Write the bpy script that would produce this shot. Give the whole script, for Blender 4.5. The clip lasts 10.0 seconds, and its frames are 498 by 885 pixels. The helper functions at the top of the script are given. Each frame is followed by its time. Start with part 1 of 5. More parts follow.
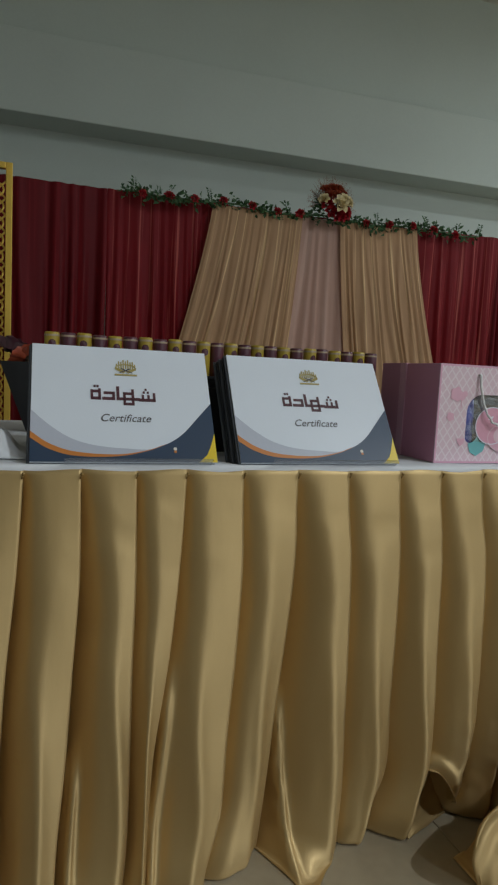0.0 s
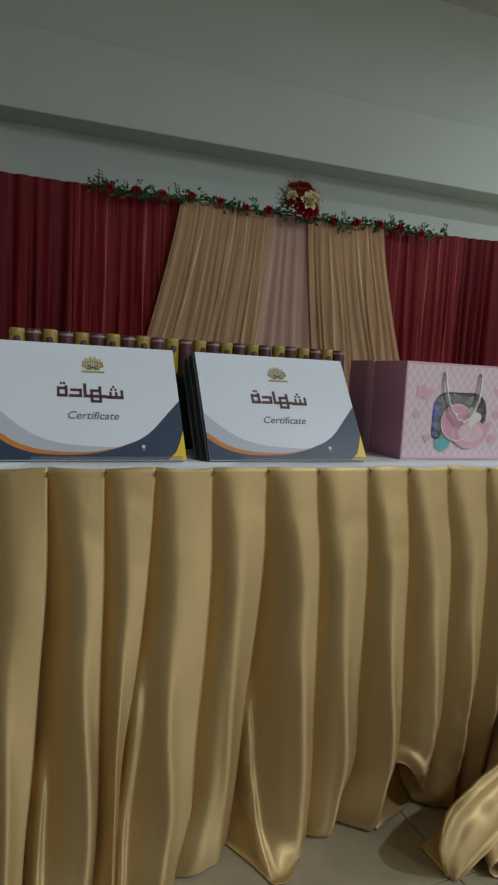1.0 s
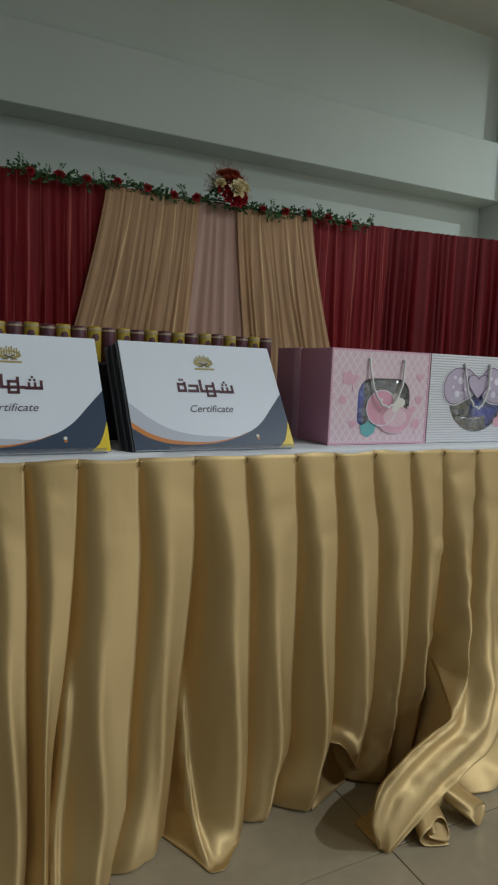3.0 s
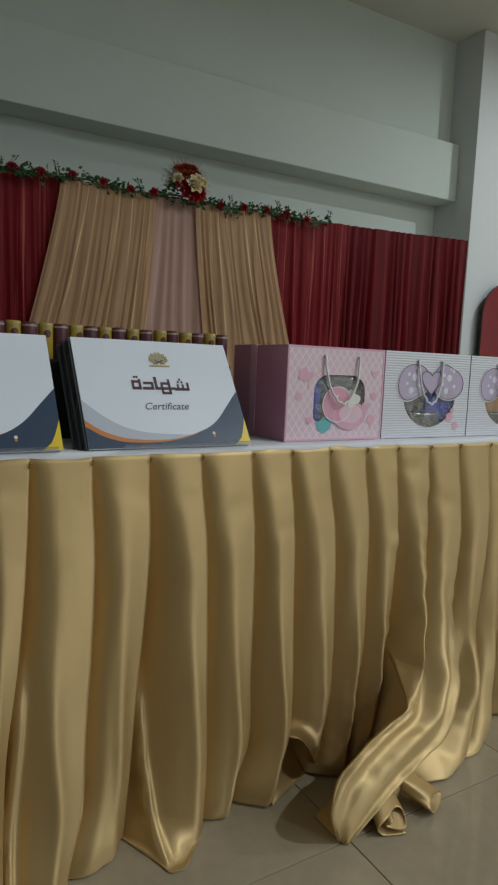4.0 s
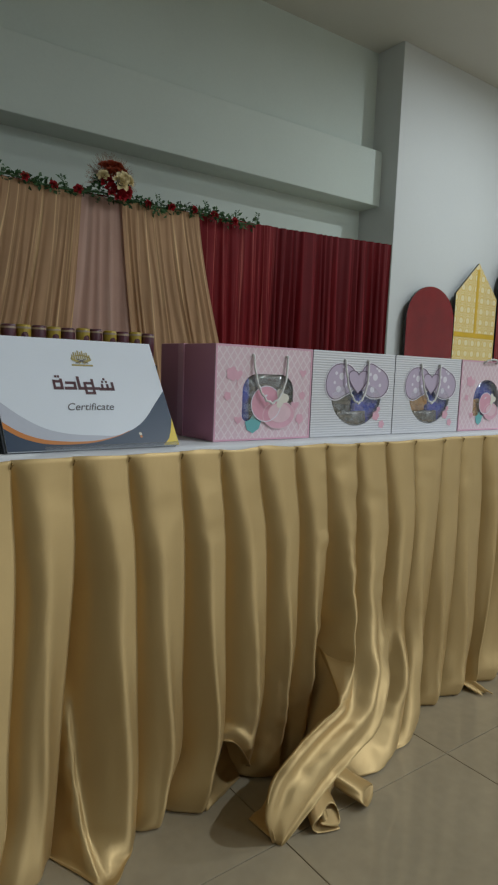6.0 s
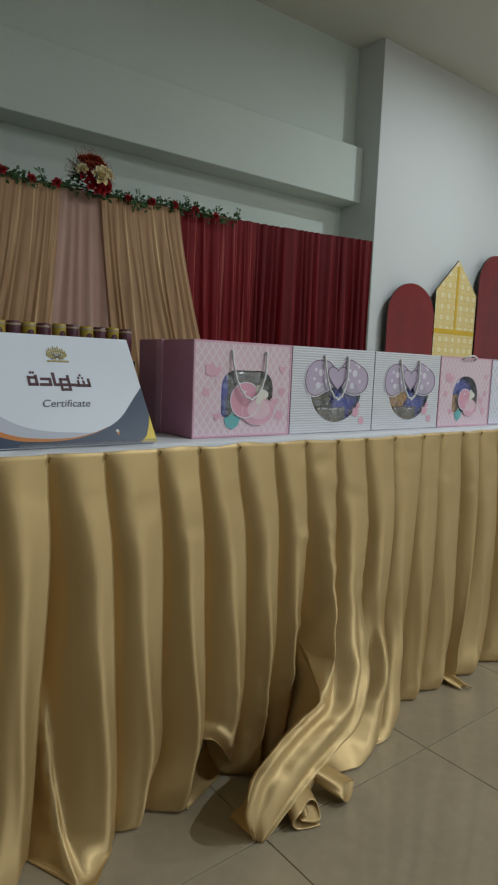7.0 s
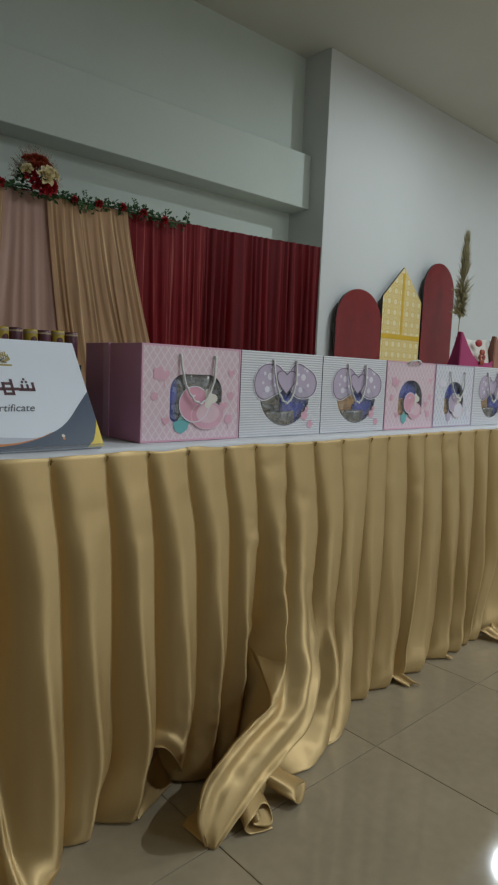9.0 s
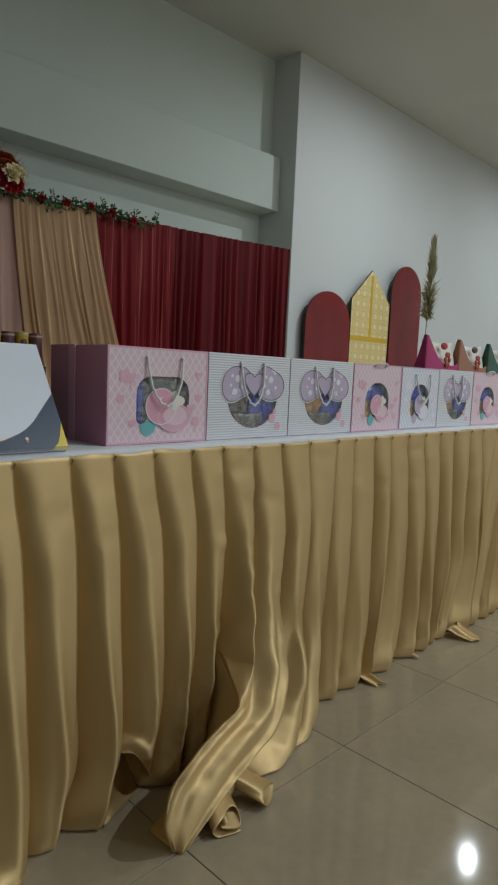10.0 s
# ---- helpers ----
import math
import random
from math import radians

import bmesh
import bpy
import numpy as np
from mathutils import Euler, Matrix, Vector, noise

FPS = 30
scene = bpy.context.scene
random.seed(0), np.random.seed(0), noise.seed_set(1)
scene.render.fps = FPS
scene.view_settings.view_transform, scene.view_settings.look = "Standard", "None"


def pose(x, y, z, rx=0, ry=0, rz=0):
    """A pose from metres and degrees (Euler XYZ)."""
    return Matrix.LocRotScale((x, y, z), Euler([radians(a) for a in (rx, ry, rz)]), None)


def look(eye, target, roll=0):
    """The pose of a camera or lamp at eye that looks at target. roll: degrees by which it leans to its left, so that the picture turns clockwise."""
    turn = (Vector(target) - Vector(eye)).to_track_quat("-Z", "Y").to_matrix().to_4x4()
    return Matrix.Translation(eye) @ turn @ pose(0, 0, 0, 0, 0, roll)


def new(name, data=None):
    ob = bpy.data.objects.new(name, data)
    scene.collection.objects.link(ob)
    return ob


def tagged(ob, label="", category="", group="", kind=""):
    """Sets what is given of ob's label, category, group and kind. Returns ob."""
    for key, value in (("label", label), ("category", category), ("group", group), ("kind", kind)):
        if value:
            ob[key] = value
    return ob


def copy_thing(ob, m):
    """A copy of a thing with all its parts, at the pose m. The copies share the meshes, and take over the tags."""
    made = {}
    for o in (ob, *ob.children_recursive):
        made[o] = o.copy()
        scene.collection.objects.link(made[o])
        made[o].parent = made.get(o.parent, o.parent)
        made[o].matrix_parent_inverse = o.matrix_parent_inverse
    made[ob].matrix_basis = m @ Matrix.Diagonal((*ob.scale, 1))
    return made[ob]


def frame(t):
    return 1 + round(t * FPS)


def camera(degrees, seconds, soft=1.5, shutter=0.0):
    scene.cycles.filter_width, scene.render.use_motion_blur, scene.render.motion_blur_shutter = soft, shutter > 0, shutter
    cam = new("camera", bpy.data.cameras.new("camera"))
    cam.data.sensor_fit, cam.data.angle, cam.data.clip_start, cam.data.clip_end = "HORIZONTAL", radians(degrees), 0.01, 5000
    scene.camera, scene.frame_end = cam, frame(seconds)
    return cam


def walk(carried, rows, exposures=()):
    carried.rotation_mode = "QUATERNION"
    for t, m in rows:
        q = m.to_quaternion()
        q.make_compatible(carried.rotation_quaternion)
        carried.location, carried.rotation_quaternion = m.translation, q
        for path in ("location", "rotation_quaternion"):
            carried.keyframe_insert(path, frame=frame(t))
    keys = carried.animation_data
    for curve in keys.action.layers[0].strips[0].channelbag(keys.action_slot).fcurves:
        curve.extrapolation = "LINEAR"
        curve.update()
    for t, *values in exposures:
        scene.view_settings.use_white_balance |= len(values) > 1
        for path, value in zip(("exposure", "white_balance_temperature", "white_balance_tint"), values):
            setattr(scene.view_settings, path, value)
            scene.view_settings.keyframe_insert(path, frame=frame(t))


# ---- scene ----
cam = camera(43.1, 10.0, soft=2.2)

PATH = [
    (0, (-0.657, -0.953, 0.905), (-0.033, 0.935, 0.697), 2.9),
    (0.5, (-0.656, -0.955, 0.905), (0.014, 0.918, 0.695), 2.9),
    (1, (-0.657, -0.953, 0.906), (0.06, 0.902, 0.692), 3.0),
    (1.5, (-0.655, -0.951, 0.905), (0.105, 0.887, 0.689), 3.0),
    (2, (-0.651, -0.951, 0.903), (0.152, 0.867, 0.683), 2.7),
    (2.5, (-0.646, -0.95, 0.903), (0.205, 0.845, 0.675), 2.5),
    (4, (-0.63, -0.951, 0.905), (0.379, 0.759, 0.662), 2.3),
    (4.5, (-0.629, -0.95, 0.905), (0.436, 0.727, 0.667), 2.4),
    (5, (-0.625, -0.947, 0.904), (0.489, 0.698, 0.672), 2.4),
    (5.5, (-0.621, -0.945, 0.902), (0.535, 0.672, 0.674), 2.3),
    (6, (-0.616, -0.942, 0.901), (0.571, 0.65, 0.671), 2.2),
    (7.5, (-0.604, -0.939, 0.901), (0.651, 0.599, 0.661), 2.3),
    (8, (-0.605, -0.94, 0.901), (0.681, 0.574, 0.666), 2.3),
    (8.5, (-0.603, -0.94, 0.901), (0.713, 0.548, 0.673), 2.2),
    (9, (-0.602, -0.941, 0.901), (0.747, 0.519, 0.68), 2.3),
    (9.5, (-0.599, -0.944, 0.902), (0.783, 0.486, 0.686), 2.3),
    (10, (-0.597, -0.945, 0.904), (0.819, 0.451, 0.69), 2.5),
]
walk(cam, [(t, look(e, g, r)) for t, e, g, r in PATH],
     exposures=((0.0, 0.0), (6.0, 0.0), (8.0, -0.06), (9.5, -0.18), (10.0, -0.18)))

# ---------------------------------------------------------------- light
world = bpy.data.worlds.new("world")
world.use_nodes = True
world.node_tree.nodes["Background"].inputs[0].default_value = (0.75, 0.85, 1.0, 1)
world.node_tree.nodes["Background"].inputs[1].default_value = 0.05
scene.world = world
scene.view_settings.exposure = 0.0

CEIL = 4.48
LAMP_W = {1.79: 54.0, -3.0: 80.0, -7.2: 112.0}
# first lamp mirrors in the floor; the others are unseen, placed for brightness
LAMPS = [(6.0, 1.79), (10.8, 1.79), (2.4, -3.0), (6.0, -3.0), (9.6, -3.0), (1.7, -7.2), (4.7, -7.2), (7.7, -7.2)]
for lx, ly in LAMPS:
    lamp = bpy.data.lights.new("downlight", "AREA")
    lamp.shape, lamp.size, lamp.energy = "DISK", 0.06, LAMP_W[ly]
    lamp.color, lamp.spread = (0.90, 1.0, 1.06), radians(177)
    new("downlight_glow", lamp).matrix_world = pose(lx, ly, CEIL - 0.035)


# ---------------------------------------------------------------- helpers of this scene
def part(name, bm, material, parent=None, label="", smooth=False, bevel=0.0):
    bmesh.ops.recalc_face_normals(bm, faces=bm.faces)
    me = bpy.data.meshes.new(name)
    bm.to_mesh(me)
    bm.free()
    me.materials.append(material)
    if smooth:
        me.polygons.foreach_set("use_smooth", [True] * len(me.polygons))
    ob = new(name, me)
    if parent:
        ob.parent = parent
    if label:
        ob["label"] = label
    if bevel:
        m = ob.modifiers.new("bevel", "BEVEL")
        m.width, m.segments, m.limit_method, m.angle_limit = bevel, 2, "ANGLE", radians(50)
    return ob


def empty(name, at, label, category, group="", kind=""):
    ob = new(name)
    ob.location = at
    return tagged(ob, label, category, group, kind)


def box_bm(x0, x1, y0, y1, z0, z1, bm=None):
    bm = bm or bmesh.new()
    v = [bm.verts.new((x, y, z)) for x in (x0, x1) for y in (y0, y1) for z in (z0, z1)]
    for f in ((0, 1, 3, 2), (4, 6, 7, 5), (0, 4, 5, 1), (2, 3, 7, 6), (0, 2, 6, 4), (1, 5, 7, 3)):
        bm.faces.new([v[i] for i in f])
    return bm


def satin(ob):
    """The run of the threads, down along the rows of the sheet, for the satin's stretched gloss."""
    me = ob.data
    uv = me.uv_layers.new(name="thread")
    for loop in me.loops:
        c = me.vertices[loop.vertex_index].co
        uv.data[loop.index].uv = (-c.z * 2, c.x + 0.3 * c.y)
    return ob


def grid_bm(rows, bm=None, wrap=False):
    """A sheet through rows of points."""
    bm = bm or bmesh.new()
    vs = [[bm.verts.new(p) for p in r] for r in rows]
    n = len(rows[0])
    for a, b in zip(vs, vs[1:]):
        for i in range(n if wrap else n - 1):
            j = (i + 1) % n
            bm.faces.new((a[i], a[j], b[j], b[i]))
    return bm


def slab_bm(points, depth, bm=None):
    """A flat outline in x and z, thickened towards +y."""
    bm = bm or bmesh.new()
    a = [bm.verts.new((x, 0, z)) for x, z in points]
    b = [bm.verts.new((x, depth, z)) for x, z in points]
    bm.faces.new(a)
    bm.faces.new(b[::-1])
    n = len(points)
    for i in range(n):
        bm.faces.new((a[i], b[i], b[(i + 1) % n], a[(i + 1) % n]))
    return bm


def tube_bm(path, radius, sides=8, bm=None):
    """A round rod along a path; radius may be a function of 0..1."""
    bm = bm or bmesh.new()
    rings = []
    for i, p in enumerate(path):
        p = Vector(p)
        d = Vector(path[min(i + 1, len(path) - 1)]) - Vector(path[max(i - 1, 0)])
        q = d.to_track_quat("Z", "X")
        r = radius(i / max(1, len(path) - 1)) if callable(radius) else radius
        rings.append([bm.verts.new(p + q @ Vector((r * math.cos(k * math.tau / sides), r * math.sin(k * math.tau / sides), 0))) for k in range(sides)])
    for a, b in zip(rings, rings[1:]):
        for k in range(sides):
            bm.faces.new((a[k], a[(k + 1) % sides], b[(k + 1) % sides], b[k]))
    bm.faces.new(rings[0][::-1])
    bm.faces.new(rings[-1])
    return bm


def smooth01(t):
    t = min(1.0, max(0.0, t))
    return t * t * (3 - 2 * t)


def line_table(table, t):
    for (a, va), (b, vb) in zip(table, table[1:]):
        if t <= b:
            return va + (vb - va) * max(0.0, (t - a) / (b - a))
    return table[-1][1]


# ---------------------------------------------------------------- materials
def material(name, base, rough=0.6, var=0.12, scale=6.0, fine=120.0, bump=0.1, metal=0.0, spec=0.5, sheen=0.0, coat=0.0, random_obj=0.0, translucent=0.0, streak=0.0):
    """Colour varied at two scales, with fine relief."""
    m = bpy.data.materials.new(name)
    m.use_nodes = True
    nt = m.node_tree
    bsdf = nt.nodes["Principled BSDF"]
    co = nt.nodes.new("ShaderNodeTexCoord")
    n1, n2 = nt.nodes.new("ShaderNodeTexNoise"), nt.nodes.new("ShaderNodeTexNoise")
    n1.inputs["Scale"].default_value, n1.inputs["Detail"].default_value = scale, 4
    n2.inputs["Scale"].default_value, n2.inputs["Detail"].default_value = fine, 3
    source = co.outputs["Object"]
    if streak:
        # drawn out along the hang of the cloth
        mp = nt.nodes.new("ShaderNodeMapping")
        mp.inputs["Scale"].default_value = (streak, streak, 0.25)
        nt.links.new(source, mp.inputs["Vector"])
        source = mp.outputs["Vector"]
    nt.links.new(source, n1.inputs["Vector"])
    nt.links.new(co.outputs["Object"], n2.inputs["Vector"])
    add = nt.nodes.new("ShaderNodeMath")
    add.operation = "MULTIPLY_ADD"
    nt.links.new(n2.outputs["Fac"], add.inputs[0])
    add.inputs[1].default_value = 0.5
    nt.links.new(n1.outputs["Fac"], add.inputs[2])
    ramp = nt.nodes.new("ShaderNodeMapRange")
    ramp.inputs["From Min"].default_value, ramp.inputs["From Max"].default_value = 0.45, 1.05
    ramp.inputs["To Min"].default_value, ramp.inputs["To Max"].default_value = 1 - var, 1 + var
    nt.links.new(add.outputs[0], ramp.inputs["Value"])
    value = ramp.outputs["Result"]
    if random_obj:
        info = nt.nodes.new("ShaderNodeObjectInfo")
        r2 = nt.nodes.new("ShaderNodeMapRange")
        r2.inputs["To Min"].default_value, r2.inputs["To Max"].default_value = 1 - random_obj, 1 + random_obj
        nt.links.new(info.outputs["Random"], r2.inputs["Value"])
        mul = nt.nodes.new("ShaderNodeMath")
        mul.operation = "MULTIPLY"
        nt.links.new(value, mul.inputs[0])
        nt.links.new(r2.outputs["Result"], mul.inputs[1])
        value = mul.outputs[0]
    tint = nt.nodes.new("ShaderNodeVectorMath")
    tint.operation = "SCALE"
    tint.inputs[0].default_value = base
    nt.links.new(value, tint.inputs["Scale"])
    nt.links.new(tint.outputs[0], bsdf.inputs["Base Color"])
    bsdf.inputs["Roughness"].default_value = rough
    bsdf.inputs["Metallic"].default_value = metal
    bsdf.inputs["Specular IOR Level"].default_value = spec
    bsdf.inputs["Sheen Weight"].default_value = sheen
    bsdf.inputs["Coat Weight"].default_value = coat
    if bump:
        b = nt.nodes.new("ShaderNodeBump")
        b.inputs["Strength"].default_value, b.inputs["Distance"].default_value = bump, 0.002
        nt.links.new(n2.outputs["Fac"], b.inputs["Height"])
        nt.links.new(b.outputs["Normal"], bsdf.inputs["Normal"])
    if translucent:
        tr = nt.nodes.new("ShaderNodeBsdfTranslucent")
        nt.links.new(tint.outputs[0], tr.inputs["Color"])
        mix = nt.nodes.new("ShaderNodeMixShader")
        mix.inputs[0].default_value = translucent
        nt.links.new(bsdf.outputs[0], mix.inputs[1])
        nt.links.new(tr.outputs[0], mix.inputs[2])
        nt.links.new(mix.outputs[0], nt.nodes["Material Output"].inputs["Surface"])
    return m


def pattern(name, base, other, kind, scale, rough=0.45, width=0.12):
    """Printed card: a lattice of slanting lines, or level stripes with relief."""
    m = material(name, base, rough, 0.03, 9, 200, 0.03)
    nt = m.node_tree
    bsdf = nt.nodes["Principled BSDF"]
    co = nt.nodes.new("ShaderNodeTexCoord")
    sep = nt.nodes.new("ShaderNodeSeparateXYZ")
    nt.links.new(co.outputs["Object"], sep.inputs[0])

    def maths(op, a, b=None, c=None):
        n = nt.nodes.new("ShaderNodeMath")
        n.operation = op
        for i, v in enumerate((a, b, c)):
            if v is None:
                continue
            if isinstance(v, (int, float)):
                n.inputs[i].default_value = v
            else:
                nt.links.new(v, n.inputs[i])
        return n.outputs[0]

    x, z = sep.outputs["X"], sep.outputs["Z"]
    if kind == "lattice":
        p = maths("PINGPONG", maths("MULTIPLY", maths("MULTIPLY_ADD", z, 0.72, x), scale), 0.5)
        q = maths("PINGPONG", maths("MULTIPLY", maths("MULTIPLY_ADD", z, -0.72, x), scale), 0.5)
        fac = maths("LESS_THAN", maths("MINIMUM", p, q), width)
    elif kind == "damask":
        p = maths("PINGPONG", maths("MULTIPLY", x, scale), 0.5)
        q = maths("PINGPONG", maths("MULTIPLY", z, scale), 0.5)
        fac = maths("GREATER_THAN", maths("SINE", maths("MULTIPLY", maths("ADD", maths("MULTIPLY", p, p), maths("MULTIPLY", q, q)), 40)), 0.1)
    else:
        p = maths("PINGPONG", maths("MULTIPLY", z, scale), 0.5)
        fac = maths("MULTIPLY", p, 2.0)
        bump = nt.nodes.new("ShaderNodeBump")
        bump.inputs["Strength"].default_value, bump.inputs["Distance"].default_value = 0.5, 0.0015
        nt.links.new(fac, bump.inputs["Height"])
        nt.links.new(bump.outputs[0], bsdf.inputs["Normal"])
    mix = nt.nodes.new("ShaderNodeMix")
    mix.data_type = "RGBA"
    src = bsdf.inputs["Base Color"].links[0].from_socket
    nt.links.new(fac, mix.inputs[0])
    nt.links.new(src, mix.inputs[6])
    mix.inputs[7].default_value = (*other, 1)
    nt.links.new(mix.outputs[2], bsdf.inputs["Base Color"])
    return m


def clear(name, gloss=0.12, tint=(0.96, 0.97, 0.98), crinkle=0.0):
    m = bpy.data.materials.new(name)
    m.use_nodes = True
    nt = m.node_tree
    t, g, mix = nt.nodes.new("ShaderNodeBsdfTransparent"), nt.nodes.new("ShaderNodeBsdfGlossy"), nt.nodes.new("ShaderNodeMixShader")
    t.inputs[0].default_value = (*tint, 1)
    g.inputs["Roughness"].default_value = 0.06
    mix.inputs[0].default_value = gloss
    if crinkle:
        n, b = nt.nodes.new("ShaderNodeTexNoise"), nt.nodes.new("ShaderNodeBump")
        n.inputs["Scale"].default_value = 22
        b.inputs["Strength"].default_value, b.inputs["Distance"].default_value = crinkle, 0.02
        c = nt.nodes.new("ShaderNodeTexCoord")
        nt.links.new(c.outputs["Object"], n.inputs["Vector"])
        nt.links.new(n.outputs["Fac"], b.inputs["Height"])
        nt.links.new(b.outputs[0], g.inputs["Normal"])
    nt.links.new(t.outputs[0], mix.inputs[1])
    nt.links.new(g.outputs[0], mix.inputs[2])
    nt.links.new(mix.outputs[0], nt.nodes["Material Output"].inputs["Surface"])
    return m


def glow(name, strength):
    m = bpy.data.materials.new(name)
    m.use_nodes = True
    b = m.node_tree.nodes["Principled BSDF"]
    b.inputs["Emission Color"].default_value = (1, 0.97, 0.92, 1)
    b.inputs["Emission Strength"].default_value = strength
    return m


def sheer(name, base, light, across, lo, hi, translucent):
    """Thin hanging cloth: paler lines where it lies double, running down along the hang."""
    m = material(name, base, 0.6, 0.10, 3, 500, 0.1, spec=0.25, translucent=translucent)
    nt = m.node_tree
    uv, mp = nt.nodes.new("ShaderNodeUVMap"), nt.nodes.new("ShaderNodeMapping")
    uv.uv_map = "hang"
    mp.inputs["Scale"].default_value = (across, 1.1, 1)
    nz, rg, mix = nt.nodes.new("ShaderNodeTexNoise"), nt.nodes.new("ShaderNodeMapRange"), nt.nodes.new("ShaderNodeMix")
    nz.inputs["Scale"].default_value, nz.inputs["Detail"].default_value, nz.inputs["Roughness"].default_value = 1.0, 3.0, 0.6
    rg.inputs["From Min"].default_value, rg.inputs["From Max"].default_value = lo, hi
    mix.data_type = "RGBA"
    mix.inputs[7].default_value = (*light, 1)
    nt.links.new(uv.outputs[0], mp.inputs["Vector"])
    nt.links.new(mp.outputs[0], nz.inputs["Vector"])
    nt.links.new(nz.outputs["Fac"], rg.inputs["Value"])
    nt.links.new(rg.outputs[0], mix.inputs[0])
    bsdf = nt.nodes["Principled BSDF"]
    src = bsdf.inputs["Base Color"].links[0].from_socket
    sinks = [k.to_socket for k in src.links]
    nt.links.new(src, mix.inputs[6])
    for s in sinks:
        nt.links.new(mix.outputs[2], s)
    return m


M_WALL = material("grey_green_paint", (0.60, 0.665, 0.615), 0.7, 0.04, 1.2, 60, 0.05)
M_WHITE_WALL = material("white_paint", (0.63, 0.65, 0.645), 0.6, 0.03, 1.0, 60, 0.05)
M_CEIL = material("ceiling_paint", (0.60, 0.59, 0.54), 0.8, 0.04, 1.0, 60, 0.05)
M_TILE = material("polished_tile", (0.36, 0.305, 0.215), 0.055, 0.10, 5.0, 40, 0.0, random_obj=0.05, spec=0.4)
M_GROUT = material("grout", (0.16, 0.135, 0.105), 0.8)
M_SATIN = material("gold_satin", (0.585, 0.414, 0.190), 0.50, 0.05, 5, 900, 0.03, metal=0.58)
_n = M_SATIN.node_tree.nodes["Principled BSDF"]
_n.inputs["IOR"].default_value, _n.inputs["Anisotropic"].default_value = 1.6, 0.85
_t = M_SATIN.node_tree.nodes.new("ShaderNodeTangent")
_t.direction_type, _t.uv_map = "UV_MAP", "thread"
M_SATIN.node_tree.links.new(_t.outputs[0], _n.inputs["Tangent"])
_c, _m, _w, _b = (M_SATIN.node_tree.nodes.new("ShaderNode" + k) for k in ("TexCoord", "Mapping", "TexNoise", "Bump"))
_m.inputs["Scale"].default_value = (1.0, 1.0, 0.3)
_w.inputs["Scale"].default_value, _w.inputs["Detail"].default_value = 55, 3
_b.inputs["Strength"].default_value, _b.inputs["Distance"].default_value = 0.14, 0.003
M_SATIN.node_tree.links.new(_c.outputs["Object"], _m.inputs["Vector"])
M_SATIN.node_tree.links.new(_m.outputs[0], _w.inputs["Vector"])
M_SATIN.node_tree.links.new(_w.outputs["Fac"], _b.inputs["Height"])
M_SATIN.node_tree.links.new(_n.inputs["Normal"].links[0].from_socket, _b.inputs["Normal"])
M_SATIN.node_tree.links.new(_b.outputs[0], _n.inputs["Normal"])
M_LINEN = material("white_cloth", (0.80, 0.81, 0.84), 0.75, 0.03, 12, 500, 0.1)
M_RED = sheer("red_voile", (0.145, 0.004, 0.008), (0.27, 0.012, 0.019), 30, 0.50, 0.75, 0.1)
M_RED2 = sheer("red_sheer", (0.22, 0.008, 0.013), (0.52, 0.12, 0.10), 40, 0.55, 0.68, 0.15)
M_TAN = sheer("beige_sheer", (0.56, 0.335, 0.185), (0.92, 0.65, 0.36), 48, 0.55, 0.66, 0.2)
M_ROSE = sheer("dusty_rose_cloth", (0.60, 0.37, 0.295), (0.72, 0.50, 0.42), 14, 0.5, 0.8, 0.15)
M_BRASS = material("brass", (0.35, 0.24, 0.10), 0.35, 0.1, metal=1.0)
M_STEEL = material("grey_steel", (0.4, 0.4, 0.4), 0.4, 0.1, metal=1.0)
M_LEAF = material("leaf_green", (0.055, 0.135, 0.05), 0.5, 0.4, 30, 200, 0.1)
M_PETAL_RED = material("petal_red", (0.40, 0.012, 0.020), 0.55, 0.25, 30, 200, 0.1)
M_PETAL_RUST = material("petal_rust", (0.36, 0.060, 0.022), 0.55, 0.25, 30, 200, 0.1)
M_PETAL_CREAM = material("petal_cream", (0.82, 0.70, 0.42), 0.55, 0.15, 30, 200, 0.1)
M_TWIG = material("dry_twig", (0.36, 0.23, 0.15), 0.7, 0.2)
M_PAPER = material("white_card", (0.76, 0.80, 0.87), 0.35, 0.02, 9, 300, 0.02)
M_NAVY = material("navy_print", (0.034, 0.058, 0.105), 0.35, 0.05, 9, 300, 0.02)
M_DARKCARD = material("dark_board", (0.05, 0.055, 0.065), 0.45, 0.1)
M_ORANGE = material("orange_print", (0.62, 0.22, 0.05), 0.35, 0.05)
M_GREYP = material("grey_print", (0.52, 0.54, 0.62), 0.35, 0.03)
M_YELLOWP = material("yellow_print", (0.80, 0.58, 0.03), 0.35, 0.05)
M_INK = material("maroon_ink", (0.10, 0.035, 0.045), 0.4, 0.05)
M_INK2 = material("grey_ink", (0.10, 0.09, 0.10), 0.4, 0.05)
M_GOLDP = material("gold_print", (0.42, 0.34, 0.12), 0.35, 0.1)
M_ACRYL = clear("clear_acrylic", 0.18, (0.85, 0.86, 0.88))
M_FILM = clear("clear_film", 0.22, crinkle=0.5)
M_WRAP = clear("clear_wrap", 0.03, crinkle=0.6)
M_TUBE_Y = material("yellow_label", (0.42, 0.29, 0.03), 0.35, 0.15, 40, 300)
M_TUBE_M = material("maroon_label", (0.10, 0.028, 0.042), 0.3, 0.15, 40, 300)
M_TUBE_TOP = material("pale_foil", (0.40, 0.30, 0.20), 0.3, 0.1)
